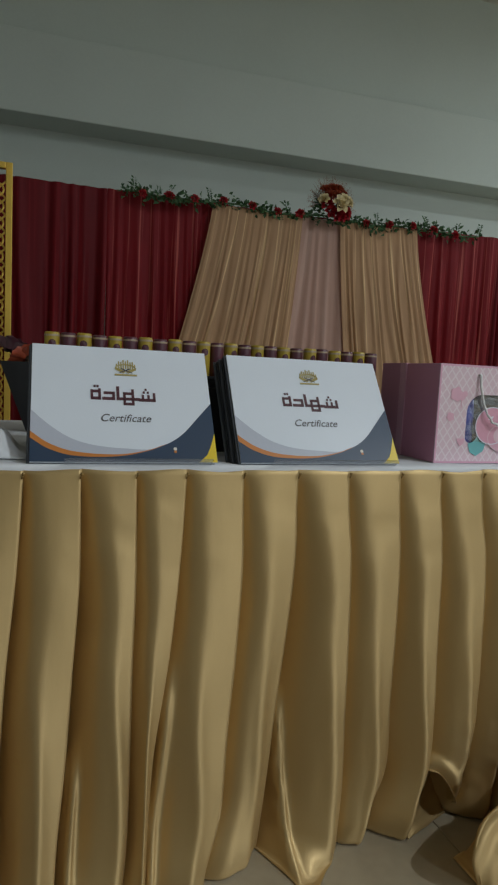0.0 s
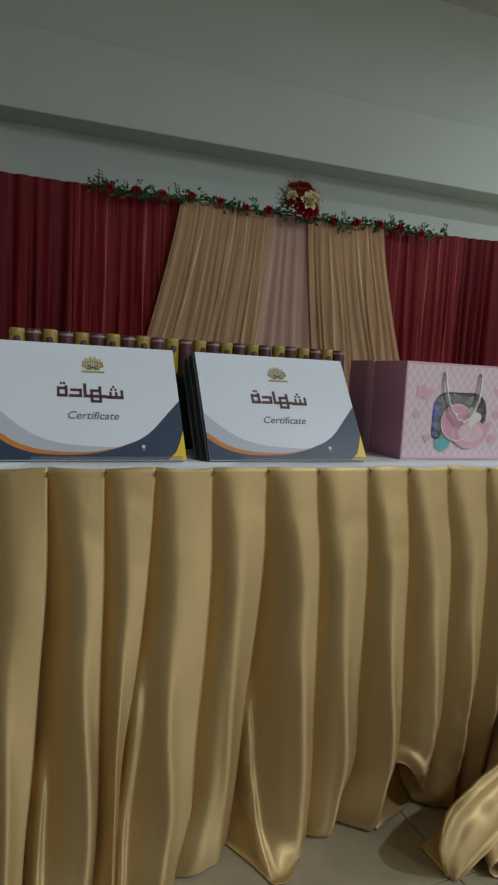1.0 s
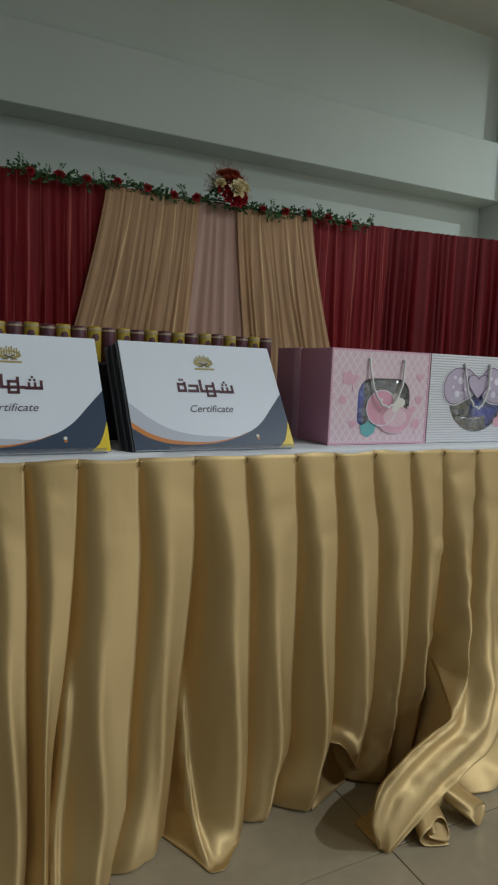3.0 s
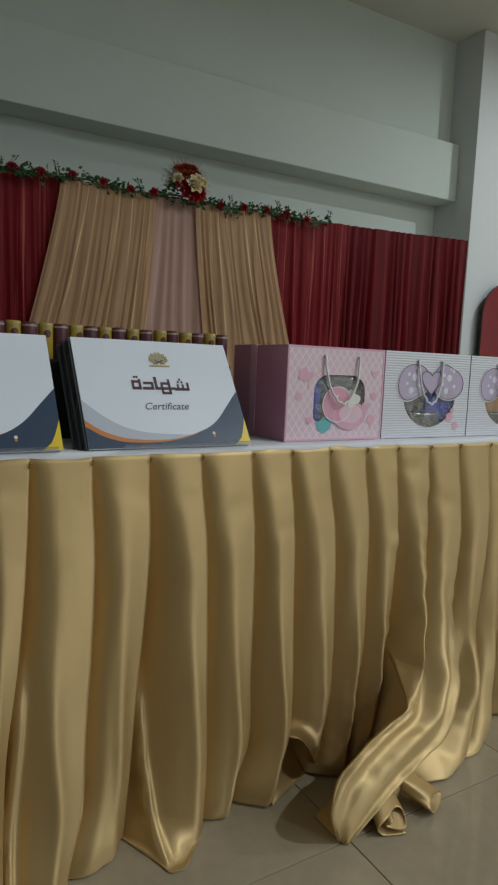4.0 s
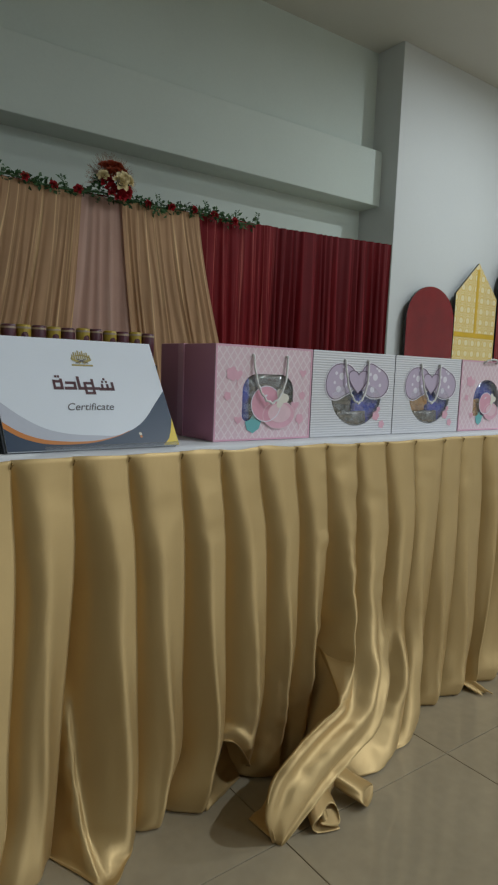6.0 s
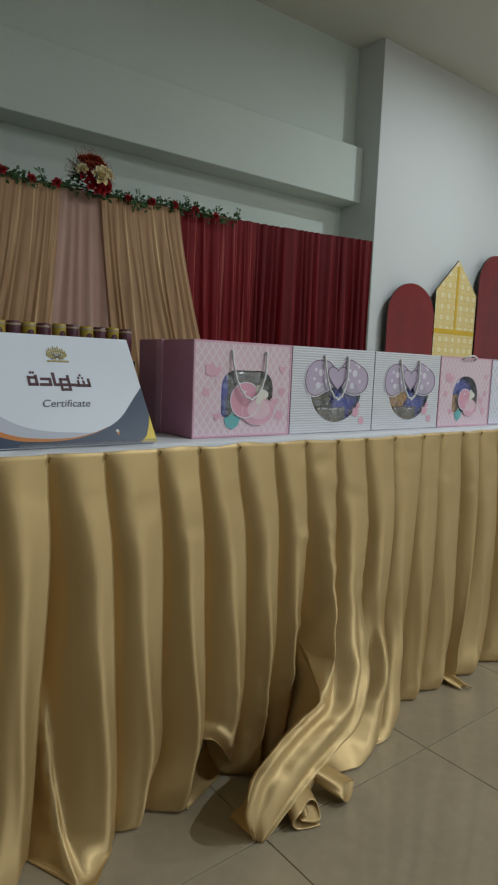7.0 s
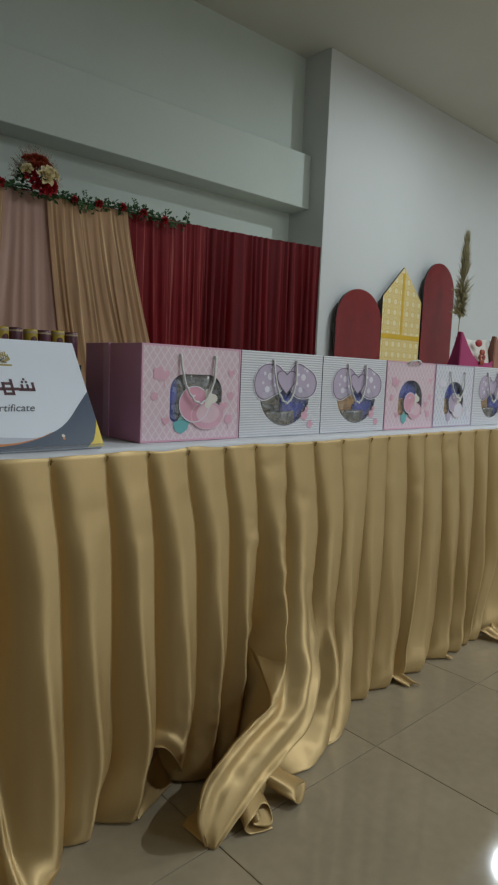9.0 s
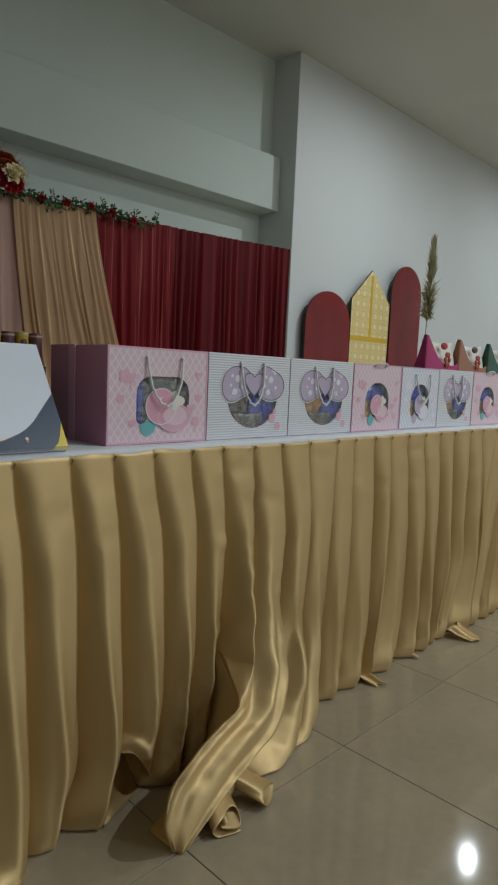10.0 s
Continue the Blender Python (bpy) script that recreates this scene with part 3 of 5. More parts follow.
rows = []
for j in range(ROWS_N + 1):
    v = j / ROWS_N
    row = []
    for i in range(1, LEN):
        (xa, ya, za, sa), (xb, yb, zb, sb) = fold_edge(i - 1, v), fold_edge(i, v)
        pin, ridge = FOLDS[i][0], FOLDS[i][3]
        for s in range(29):
            u = s / 26
            w = min(1.0, u)
            z = za + (zb - za) * w
            swept = sa + (sb - sa) * w
            fall = min(1.0, max(0.0, 1 - z / SK_TOP))
            d = fold_depth(i, fall) * (1 - (0.85 if pin == 0.436 else 0.2) * swept)
            base = ya + (yb - ya) * (1 - (1 - w) ** (2 + 5 * sa) if pin == 0.532 else smooth01(w))
            # the panel lies flat at the top; the trough opens from the pin like a wedge, and the ridge nears the edge further down
            at = (ridge - 0.06) * (0.72 + 0.28 * smooth01(fall / 0.3)) + (0.22 if pin < -0.3 else 0.13) * smooth01((fall - 0.35) / 0.5) * (1 - swept)
            if pin == 0.348:
                # behind the drawn edge the cloth drops straight down and lies under it
                at, d = at + (0.94 - at) * smooth01(fall / 0.5), d * (1 + 0.3 * sb)
                z *= 1 - 0.93 * smooth01((v - 0.60) / 0.16) * smooth01((1 - w) / 0.14)
            elif pin == 0.532:
                at, d = at + (0.88 - at) * sa, d * (1 + 0.4 * sa)
            tuck = smooth01((v - 0.955) / 0.045)
            if u <= 1.0:
                x = xa - 0.034 * (1 - 0.92 * sa) * min(1.0, 5 * fall) * (1 - u) ** 4 + (xb - xa) * u
                y = base
                for du, share in ((-0.08, 0.25), (0.0, 0.5), (0.08, 0.25)):
                    q = max(0.0, 1 - max(0.0, u + du) / at)
                    y += share * (d * (0.72 * q ** 3.4 + 0.28 * q ** 1.25) + 0.026 * fall * max(0.0, (min(1.0, u + du) - at + 0.05) / (1.05 - at)) ** 1.4)
                # a soft roll on the ridge in the lower half
                y -= 0.007 * math.exp(-((u - at) / 0.10) ** 2) * smooth01((fall - 0.3) / 0.4) * (1 - swept)
                if pin in SLACK:
                    top_x, low_x, z0 = SLACK[pin]
                    rx = top_x + (low_x - top_x) * (1 - z / z0)
                    y -= 0.030 * math.exp(-((x - rx) / 0.0085) ** 2) * smooth01((z0 - z) / 0.16) * (1 - 0.5 * tuck)
            else:
                k = (u - 1.0) * 13
                x = xb + 0.0015 - 0.034 * (1 - 0.92 * sb) * min(1.0, 5 * fall) * k
                y = yb + 0.026 * fall * (1 - swept) + (fold_depth(i + 1, fall) * (1 - (0.93 if pin == 0.348 else 0.2) * swept) - 0.026 * fall * (1 - swept) + 0.002) * k
            # hems: most tuck under softly; one spreads forward in a point, one hangs clear of the floor
            belly = math.exp(-((z - 0.045) / 0.04) ** 2) * (1 - swept)
            y -= 0.010 * belly * math.sin(math.pi * min(1.0, w)) ** 0.5
            if pin == -0.174:
                y -= 0.095 * smooth01((v - 0.90) / 0.10) * math.exp(-((u - 0.42) / 0.30) ** 2)
            elif swept < 0.01:
                y += 0.022 * tuck
            if pin == 0.090 and u <= 1.0:
                z += smooth01((v - 0.70) / 0.29) * (0.125 * smooth01((u - 0.10) / 0.22) * (1 - 0.72 * smooth01((u - 0.4) / 0.6)))
                y -= 0.03 * tuck * smooth01((u - 0.1) / 0.3)
            if pin == 0.532 and u <= 1.0:
                y += 0.012 * sa * math.sin(math.tau * (1.6 * u + 0.5 * v)) * smooth01(u / 0.2) * smooth01((1 - u) / 0.2)
            if pin in (0.004, -0.077):
                # the hem rounds up towards the edge
                z += (0.05 if pin > 0 else 0.025) * smooth01((u - 0.55) / 0.45) ** 2 * smooth01((v - 0.84) / 0.16)
            # soft dents, drawn out down the hang; fine drag wrinkles where the cloth is pulled
            y += (0.15 + fall) * (0.006 * noise.noise((x * 9, z * 3.2, i * 0.7)) + 0.0025 * noise.noise((x * 26, z * 8, 3.0))) * (1 - 0.5 * swept)
            y += 0.0035 * max(0.0, noise.noise((x * 13, z * 19, i * 2.0))) * smooth01((fall) / 0.06) * (1 - smooth01((fall - 0.15) / 0.2))
            drag = max(swept, smooth01((0.30 - abs(x - 0.36)) / 0.15) * smooth01((0.42 - z) / 0.3))
            y += drag * (0.005 * noise.noise((x * 15 + z * 9, z * 17 - x * 9, 7.0)) + 0.003 * noise.noise((x * 34 + z * 20, z * 30 - x * 20, 2.0)))
            if 0.3 < pin < 0.5:
                # creases along the drawn folds
                y += swept * (0.030 * (abs(noise.noise((u * 3.4 + 0.6 * v, v * 2.2, i * 1.3))) - 0.2) - (0.013 if pin == 0.436 else 0.0) * math.cos(math.tau * (2.1 * u + 0.25 * math.sin(5 * v))))
            if 0.2 < pin < 0.5:
                # kinks at the edges of the pulled folds
                y -= 0.014 * max(0.0, noise.noise((z * 19, i * 3.0, 1.0))) * (1 - swept) * smooth01((u - 0.55) / 0.35) * smooth01((z - 0.15) / 0.1) * min(1, 3 * fall)
            off = y - base
            if pin in (0.348, 0.436):
                off *= 1 - 0.78 * smooth01((v - 0.78) / 0.22)
            lay = swept if pin == 0.436 else 0.25 * swept
            row.append((x - 0.35 * lay * off, base + off * (1 - 0.3 * lay), max(0.003, z - 0.6 * lay * off) + (0.004 * noise.noise((x * 14, 0, 9)) if j == 0 else 0)))
    rows.append(row)
skirt = empty("table_skirt", (0, 0, 0), "pleated champagne gold satin table skirt reaching the floor", "table skirt")
sheet = satin(part("satin_sheet", grid_bm(rows), M_SATIN, skirt, "", True))
thick = sheet.modifiers.new("thickness", "SOLIDIFY")
thick.thickness, thick.offset = 0.0012, 0
# plain returns at the ends and back of the table
for nm, dims in (("side_sheet", (TX0 - 0.012, TX0 - 0.008, 0.0, TY1 + 0.02, 0.004, SK_TOP)), ("side_sheet", (TX1 + 0.008, TX1 + 0.012, 0.0, TY1 + 0.02, 0.004, SK_TOP))):
    satin(part(nm, box_bm(*dims), M_SATIN, skirt))
for p in FOLDS[1:]:
    bm = tube_bm([(p[0] - 0.001, -0.0315, SK_TOP - 0.009), (p[0] + 0.001, -0.0335, SK_TOP - 0.003)], 0.0013, 6)
    bmesh.ops.create_uvsphere(bm, u_segments=8, v_segments=6, radius=0.0024, matrix=Matrix.Translation((p[0] + 0.001, -0.0335, SK_TOP - 0.002)))
    part("pin", bm, M_BRASS, skirt, "", True)
# small folded bits of hem lying forward on the floor
for k, (hx, hy, hw) in enumerate(((0.955, 0.05, 0.05), (1.20, 0.08, 0.045), (1.50, 0.01, 0.10))):
    rows = []
    for j in range(9):
        v = j / 8
        row = []
        for i in range(17):
            u = i / 16
            row.append((hx + hw * (u - 0.5) * (1 - 0.35 * v) + 0.02 * v, hy + 0.045 - 0.085 * v + 0.012 * math.sin(5 * u + k), 0.004 + 0.03 * (1 - v) ** 1.5 + 0.012 * (1 - 0.5 * v) * abs(math.sin(math.pi * 2 * u + k)) + 0.004 * noise.noise((u * 4, v * 4, k))))
        rows.append(row)
    satin(part("hem_fold", grid_bm(rows), M_SATIN, skirt, "hem folded forward on the floor", True)).modifiers.new("thickness", "SOLIDIFY").thickness = 0.0015
# the turned hem that runs from one fold into the dark under the next
rows = []
for j in range(9):
    v = j / 8
    rows.append([(0.050 + 0.112 * u, 0.047 + 0.040 * u + (0.010 + 0.045 * u) * v + 0.008 * math.sin(math.pi * v), 0.003 + 0.008 * u + (0.026 + 0.040 * u) * v ** 1.4 + 0.003 * noise.noise((u * 5, v * 3, 2))) for u in (i / 20 for i in range(21))])
satin(part("hem_fold", grid_bm(rows), M_SATIN, skirt, "hem turned up under the folds", True)).modifiers.new("thickness", "SOLIDIFY").thickness = 0.0015
# the loose corner, curled up on the floor
rows = []
for j in range(13):
    v = j / 12
    row = []
    for i in range(61):
        a = i / 60 * math.tau * 1.75 + 0.4
        r = (0.005 + 0.036 * (i / 60) ** 0.9) * (1 + 0.22 * noise.noise((a * 0.8, 0.8 * v, 1)))
        across, rise = r * math.cos(a) * 1.15, r * math.sin(a) * 0.85
        row.append((0.225 + across + 0.02 * v, -0.125 + 0.35 * rise + 0.055 * v + 0.008 * math.sin(2 * a), max(0.003, 0.028 + 0.75 * rise - 0.006 * (1 - v) + 0.012 * v)))
    rows.append(row)
satin(part("rolled_corner", grid_bm(rows), M_SATIN, skirt, "hem curled up in a small swirl", True)).modifiers.new("thickness", "SOLIDIFY").thickness = 0.0015
rows = []
for j in range(17):
    v = j / 16
    row = []
    for k in range(31):
        a = k / 31 * math.tau
        r = 1 + 0.30 * noise.noise((math.cos(a) * 1.1, math.sin(a) * 1.1 + v * 1.6, 2))
        row.append((0.348 - 0.05 * v + 0.034 * r * math.cos(a), -0.118 + 0.10 * v + (0.017 - 0.01 * v) * r * math.cos(a) + 0.006 * math.sin(a), max(0.003, 0.018 + 0.04 * v + (0.015 + 0.014 * v) * r * math.sin(a - 0.4))))
    rows.append(row)
satin(part("hem_tube", grid_bm(rows, wrap=True), M_SATIN, skirt, "hem folded into a tube", True)).modifiers.new("thickness", "SOLIDIFY").thickness = 0.0015

# ---------------------------------------------------------------- certificates on the table
CW, CH = 0.290, 0.212
LEAN = math.atan2(0.120, 0.175)


def poly_bm(points, y=0.0):
    bm = bmesh.new()
    bm.faces.new([bm.verts.new((x, y, z)) for x, z in points])
    return bm


def band_bm(lower, upper, y, n=36):
    """Printed band between two curves over 0..1 of the sheet's width."""
    rows = [[], []]
    for i in range(n + 1):
        u = i / n
        lo, hi = lower(u), upper(u)
        rows[0].append((u * CW, y, lo * CH))
        rows[1].append((u * CW, y, max(lo, hi) * CH))
    return grid_bm(rows)


WHITE_EDGE = ((0, 0.42), (0.1, 0.29), (0.2, 0.195), (0.3, 0.145), (0.4, 0.122), (0.5, 0.112), (0.6, 0.105), (0.655, 0.118), (0.755, 0.18), (0.83, 0.26), (0.905, 0.375), (1.0, 0.52))
STRIPE = ((0, 0.24), (0.08, 0.155), (0.18, 0.095), (0.28, 0.07), (0.4, 0.06), (0.5, 0.066), (0.6, 0.092), (0.655, 0.115), (0.755, 0.178), (0.83, 0.258), (0.905, 0.373), (1.0, 0.518))
white_edge, stripe = curve_through(WHITE_EDGE), curve_through(STRIPE)
# bars of the square Kufic word: x0, x1, z0, z1 in millimetres from its left end on the base line
WORD = ((0, 3.2, 0, 15.5), (0, 15.5, 0, 3.6), (12.2, 15.8, 0, 17.5), (2, 13, 11.8, 15), (5, 7.6, 20.5, 23), (9.6, 12.2, 20.5, 23),
        (18.5, 38, 0, 3.6), (35, 38.6, 0, 12.6), (21, 38, 9.6, 12.8), (42, 46, 0, 22), (45, 62, 0, 3.6),
        (53, 56.4, -8, 12.6), (53, 70, 9.4, 12.6), (66.8, 70.4, -8, 18), (53, 70, -8, -4.8), (62, 80, 0, 3.6),
        (79, 106, -1, 2.8), (84, 87, 0, 9.5), (93.5, 96.5, 0, 9.5), (103, 106.4, -1, 13), (86, 88.6, 12.6, 15.2), (93, 95.6, 12.6, 15.2), (89.5, 92.1, 17.4, 20))


def certificate_stack(x, spare, skew, wide=1.0):
    st = empty("certificate_stack", (x, 0.004, TOP + 0.004), "stack of white and navy certificate folders leaning on clear stand", "certificates", "award certificates")
    st.rotation_euler, st.scale = (-LEAN, 0, skew), (wide, 1, 1)

    def sheet_at(nm, y0, y1, dx, dz, mat, label=""):
        return part(nm, box_bm(dx, CW + dx, y0, y1, dz, CH + dz), mat, st, label, bevel=0.0008)
    front = sheet_at("front_folder", 0.0, 0.0028, 0, 0, M_PAPER, "glossy white printed certificate folder")
    for k in range(spare):
        y = 0.0033 + k * 0.0065
        sheet_at("folder", y, y + 0.0024, -0.004 - 0.003 * k + 0.002 * (k % 2), 0.001 * k, M_DARKCARD, "dark folder cover edge")
        part("pages", box_bm(0.008 - 0.003 * k, CW - 0.006, y + 0.0027, y + 0.0060, 0.004, CH - 0.003 + 0.001 * k), M_PAPER, st)
    part("navy_field", band_bm(lambda u: 0.002, stripe, -0.0003), M_NAVY, front, "navy printed wave")
    part("grey_wave", band_bm(stripe, lambda u: white_edge(u) if u < 0.66 else stripe(u), -0.0003), M_GREYP, front, "pale grey printed wave")
    part("orange_wave", band_bm(lambda u: stripe(u) - 0.05 * max(0, 1 - u / 0.68) ** 1.3, lambda u: stripe(u) + 0.004 * (u < 0.72), -0.0005), M_ORANGE, front, "orange printed stripe")
    pts = [(CW, 0.0005), (CW * 0.895, 0.0005)] + [(CW * (0.895 + 0.105 * t ** 0.55), CH * 0.25 * t) for t in (0.25, 0.5, 0.75, 1.0)]
    part("yellow_corner", poly_bm(pts, -0.0007), M_YELLOWP, front, "yellow printed corner")
    # emblem: open book under a row of rays
    cx, cz, bm = CW * 0.515, CH * 0.80, bmesh.new()
    for k in range(9):
        t = k / 8
        h = 0.010 + 0.006 * math.sin(math.pi * t) + 0.003 * (k % 2)
        box_bm(cx - 0.016 + 0.0305 * t, cx - 0.0140 + 0.0305 * t, -0.0009, -0.0003, cz + 0.001, cz + h, bm)
    box_bm(cx - 0.0185, cx + 0.0185, -0.0010, -0.0003, cz - 0.0125, cz - 0.0095, bm)
    for s in (-1, 1):
        # the slanting pages and the arch over them
        a = [(cx, cz - 0.004), (cx + s * 0.016, cz + 0.003), (cx + s * 0.0175, cz - 0.001), (cx + s * 0.004, cz - 0.0085)]
        bm.faces.new([bm.verts.new((px, -0.0011, pz)) for px, pz in a])
    tube_bm([(cx - 0.017 * math.cos(math.pi * k / 12), -0.0006, cz + 0.001 + 0.0085 * math.sin(math.pi * k / 12)) for k in range(13)], 0.0011, 5, bm)
    part("emblem", bm, M_GOLDP, front, "gold book emblem")
    bm = bmesh.new()
    for s in (-1, 1):
        a = [(cx + s * 0.012, cz - 0.007), (cx + s * 0.009, cz - 0.0075), (cx - s * 0.009, cz + 0.0005), (cx - s * 0.007, cz + 0.002)]
        bm.faces.new([bm.verts.new((px, -0.0013, pz)) for px, pz in a])
    part("book_stand", bm, M_INK2, front)
    for first, last in ((0, 6), (6, 9), (9, 11), (11, 16), (16, 23)):
        bm = bmesh.new()
        for x0, x1, z0, z1 in WORD[first:last]:
            box_bm(CW * 0.316 + (x0 - 0.4) * 0.00098, CW * 0.316 + (x1 + 0.4) * 0.00098, -0.0009, -0.0003, CH * 0.522 + (z0 - 0.5) * 0.00112, CH * 0.522 + (z1 + 0.5) * 0.00112, bm)
        part("kufic_letter", bm, M_INK, front, "maroon printed Arabic letter")
    cu = bpy.data.curves.new("certificate_text", "FONT")
    cu.body, cu.size, cu.align_x, cu.extrude, cu.shear = "Certificate", 0.0190, "CENTER", 0.0002, 0.30
    tmp = bpy.data.objects.new("certificate_text", cu)
    scene.collection.objects.link(tmp)
    bpy.context.view_layer.update()
    me = bpy.data.meshes.new_from_object(tmp)
    bpy.data.objects.remove(tmp)
    me.materials.clear()
    me.materials.append(M_INK2)
    tx = new("certificate_text", me)
    tx.parent = front
    tx.matrix_basis = pose(CW * 0.50, -0.0006, CH * 0.335, 90)
    bm = bmesh.new()
    bmesh.ops.create_circle(bm, cap_ends=True, segments=12, radius=0.0030, matrix=pose(CW * 0.765, -0.0010, CH * 0.112, 90))
    part("small_seal", bm, M_CREAM, front, "small pale round seal")
    bm = bmesh.new()
    bmesh.ops.create_circle(bm, cap_ends=True, segments=12, radius=0.0024, matrix=pose(CW * 0.765, -0.0012, CH * 0.088, 90))
    part("small_seal", bm, M_ORANGE, front, "small orange round seal")
    # clear easel: foot, lip and back sheet
    part("clear_foot", box_bm(0.05, CW - 0.012, -0.020, 0.004, -0.0055, -0.0030), M_ACRYL, st, "clear acrylic foot")
    part("clear_back", box_bm(0.05, CW - 0.03, 0.0033 + spare * 0.0065 + 0.001, 0.0033 + spare * 0.0065 + 0.004, -0.003, CH * 0.8), M_ACRYL, st, "clear acrylic back sheet")
    return st


certificate_stack(-0.674, 2, 0.0, 0.975)
certificate_stack(-0.352, 5, 0.0)

# ---------------------------------------------------------------- row of upright tubes behind
def tube_thing(mat, tag_, at, other):
    ob = empty("sweet_tube", at, tag_, "tube", "row of small tubes behind the certificates")
    prof = ((0.0118, 0.12), (0.0128, 0.122), (0.0128, 0.198), (0.0122, 0.2015), (0.0105, 0.2025), (0.0098, 0.2005), (0.0, 0.2002))
    part("body", grid_bm([[(r * math.cos(k / 18 * math.tau), r * math.sin(k / 18 * math.tau), z) for k in range(18)] for r, z in prof], wrap=True), mat, ob, "", True)
    part("cap_ring", grid_bm([[(r * math.cos(k / 18 * math.tau), r * math.sin(k / 18 * math.tau), z) for k in range(18)] for r, z in ((0.0131, 0.195), (0.0133, 0.1965), (0.0131, 0.1982))], wrap=True), other, ob, "", True)
    bm = bmesh.new()
    bmesh.ops.create_circle(bm, cap_ends=True, segments=16, radius=0.0066, matrix=pose(0, 0, 0, 90))
    for v in bm.verts:
        a = v.co.x / 0.0134
        v.co = (0.0134 * math.sin(a), -0.0134 * math.cos(a), v.co.z + 0.183)
    if mat == M_TUBE_Y:
        part("round_print", bm, M_TUBE_M, ob)
    else:
        bm.free()
    return ob


tray = empty("display_box", (0, 0, TOP), "black display box behind the certificates holding a row of tubes", "box")
part("body", box_bm(-0.665, -0.015, 0.175, 0.30, 0, 0.119), M_EDGE, tray, bevel=0.003)
part("rail", box_bm(-0.665, -0.015, 0.178, 0.183, 0.1193, 0.14), M_EDGE, tray)
ty = tube_thing(M_TUBE_Y, "small yellow upright tube with a round dark print", (-0.643, 0.2, TOP), M_TUBE_TOP)
tm = tube_thing(M_TUBE_M, "small maroon upright tube with a shiny cap", (-0.643 + 0.0268, 0.2, TOP), M_TUBE_TOP)
rng = random.Random(8)
for k in range(2, 24):
    copy_thing(tm if k % 2 else ty, pose(-0.643 + 0.0268 * k, 0.2 + rng.uniform(-0.003, 0.003), TOP + rng.uniform(-0.001, 0.001), 0, 0, rng.uniform(-12, 22)))

# ---------------------------------------------------------------- gift boxes
BH, BD, BY = 0.184, 0.115, 0.043


def ring_bm(outer, inner, y, depth, bm=None):
    """A flat panel with an opening; both outlines have the same number of points."""
    bm = bm or bmesh.new()
    n = len(outer)
    loops = [[bm.verts.new((x, yy, z)) for x, z in pts] for yy in (y, y + depth) for pts in (outer, inner)]
    o0, i0, o1, i1 = loops
    for k in range(n):
        m = (k + 1) % n
        bm.faces.new((o0[k], o0[m], i0[m], i0[k]))
        bm.faces.new((o1[k], i1[k], i1[m], o1[m]))
        bm.faces.new((o0[k], o1[k], o1[m], o0[m]))
        bm.faces.new((i0[k], i0[m], i1[m], i1[k]))
    return bm


def rect_loop(x0, x1, z0, z1, cx, cz, inner):
    """Points on a rectangle, in the directions of the inner outline from (cx, cz)."""
    out = []
    for x, z in inner:
        dx, dz = x - cx, z - cz
        k = min(abs((x1 if dx > 0 else x0) - cx) / max(1e-9, abs(dx)), abs((z1 if dz > 0 else z0) - cz) / max(1e-9, abs(dz)))
        out.append((cx + dx * k, cz + dz * k))
    # let the nearest point sit in each corner
    for c in ((x0, z0), (x0, z1), (x1, z0), (x1, z1)):
        i = min(range(len(out)), key=lambda q: (out[q][0] - c[0]) ** 2 + (out[q][1] - c[1]) ** 2)
        out[i] = c
    return out


def arch_loop(w, h, r_top, r_bot, cx, z0, n=40):
    """Window outline: rounded at the top and a little below."""
    pts = []
    corners = ((cx + w / 2, z0 + h, r_top, 0), (cx - w / 2, z0 + h, r_top, 90), (cx - w / 2, z0, r_bot, 180), (cx + w / 2, z0, r_bot, 270))
    for x, z, r, a0 in corners:
        ox = x - r if x > cx else x + r
        oz = z - r if z > z0 else z + r
        for k in range(n // 4):
            a = radians(a0 + 90 * k / (n // 4 - 1))
            pts.append((ox + r * math.cos(a), oz + r * math.sin(a)))
    return pts


def bowl_loop(w, h, cx, z0, n=40):
    """Window outline: a bowl with a wavy rim."""
    pts = []
    for k in range(n // 2):
        a = math.pi + math.pi * k / (n // 2 - 1)
        pts.append((cx + w / 2 * math.cos(a), z0 + h * 0.72 + h * 0.72 * math.sin(a)))
    for k in range(1, n // 2 + 1):
        t = k / (n // 2 + 1)
        pts.append((cx + w / 2 - w * t, z0 + h * 0.72 + h * 0.22 * math.sin(math.pi * t) + 0.07 * h * math.sin(math.pi * 3 * t)))
    return pts


def blob(cx, cz, rx, rz, y, n=28, lobes=0, amp=0.0, turn=0.0):
    bm = bmesh.new()
    pts = []
    for k in range(n):
        a = k / n * math.tau
        r = 1 + amp * math.cos(lobes * a)
        px, pz = rx * r * math.cos(a), rz * r * math.sin(a)
        pts.append((cx + px * math.cos(turn) - pz * math.sin(turn), cz + px * math.sin(turn) + pz * math.cos(turn)))
    bm.faces.new([bm.verts.new((x, y, z)) for x, z in pts])
    return bm


def heart_bm(cx, cz, s, y, n=32):
    bm = bmesh.new()
    vs = []
    for k in range(n):
        a = k / n * math.tau
        vs.append(bm.verts.new((cx + s * math.sin(a) ** 3, y, cz + s * (0.81 * math.cos(a) - 0.31 * math.cos(2 * a) - 0.12 * math.cos(3 * a)))))
    bm.faces.new(vs)
    return bm


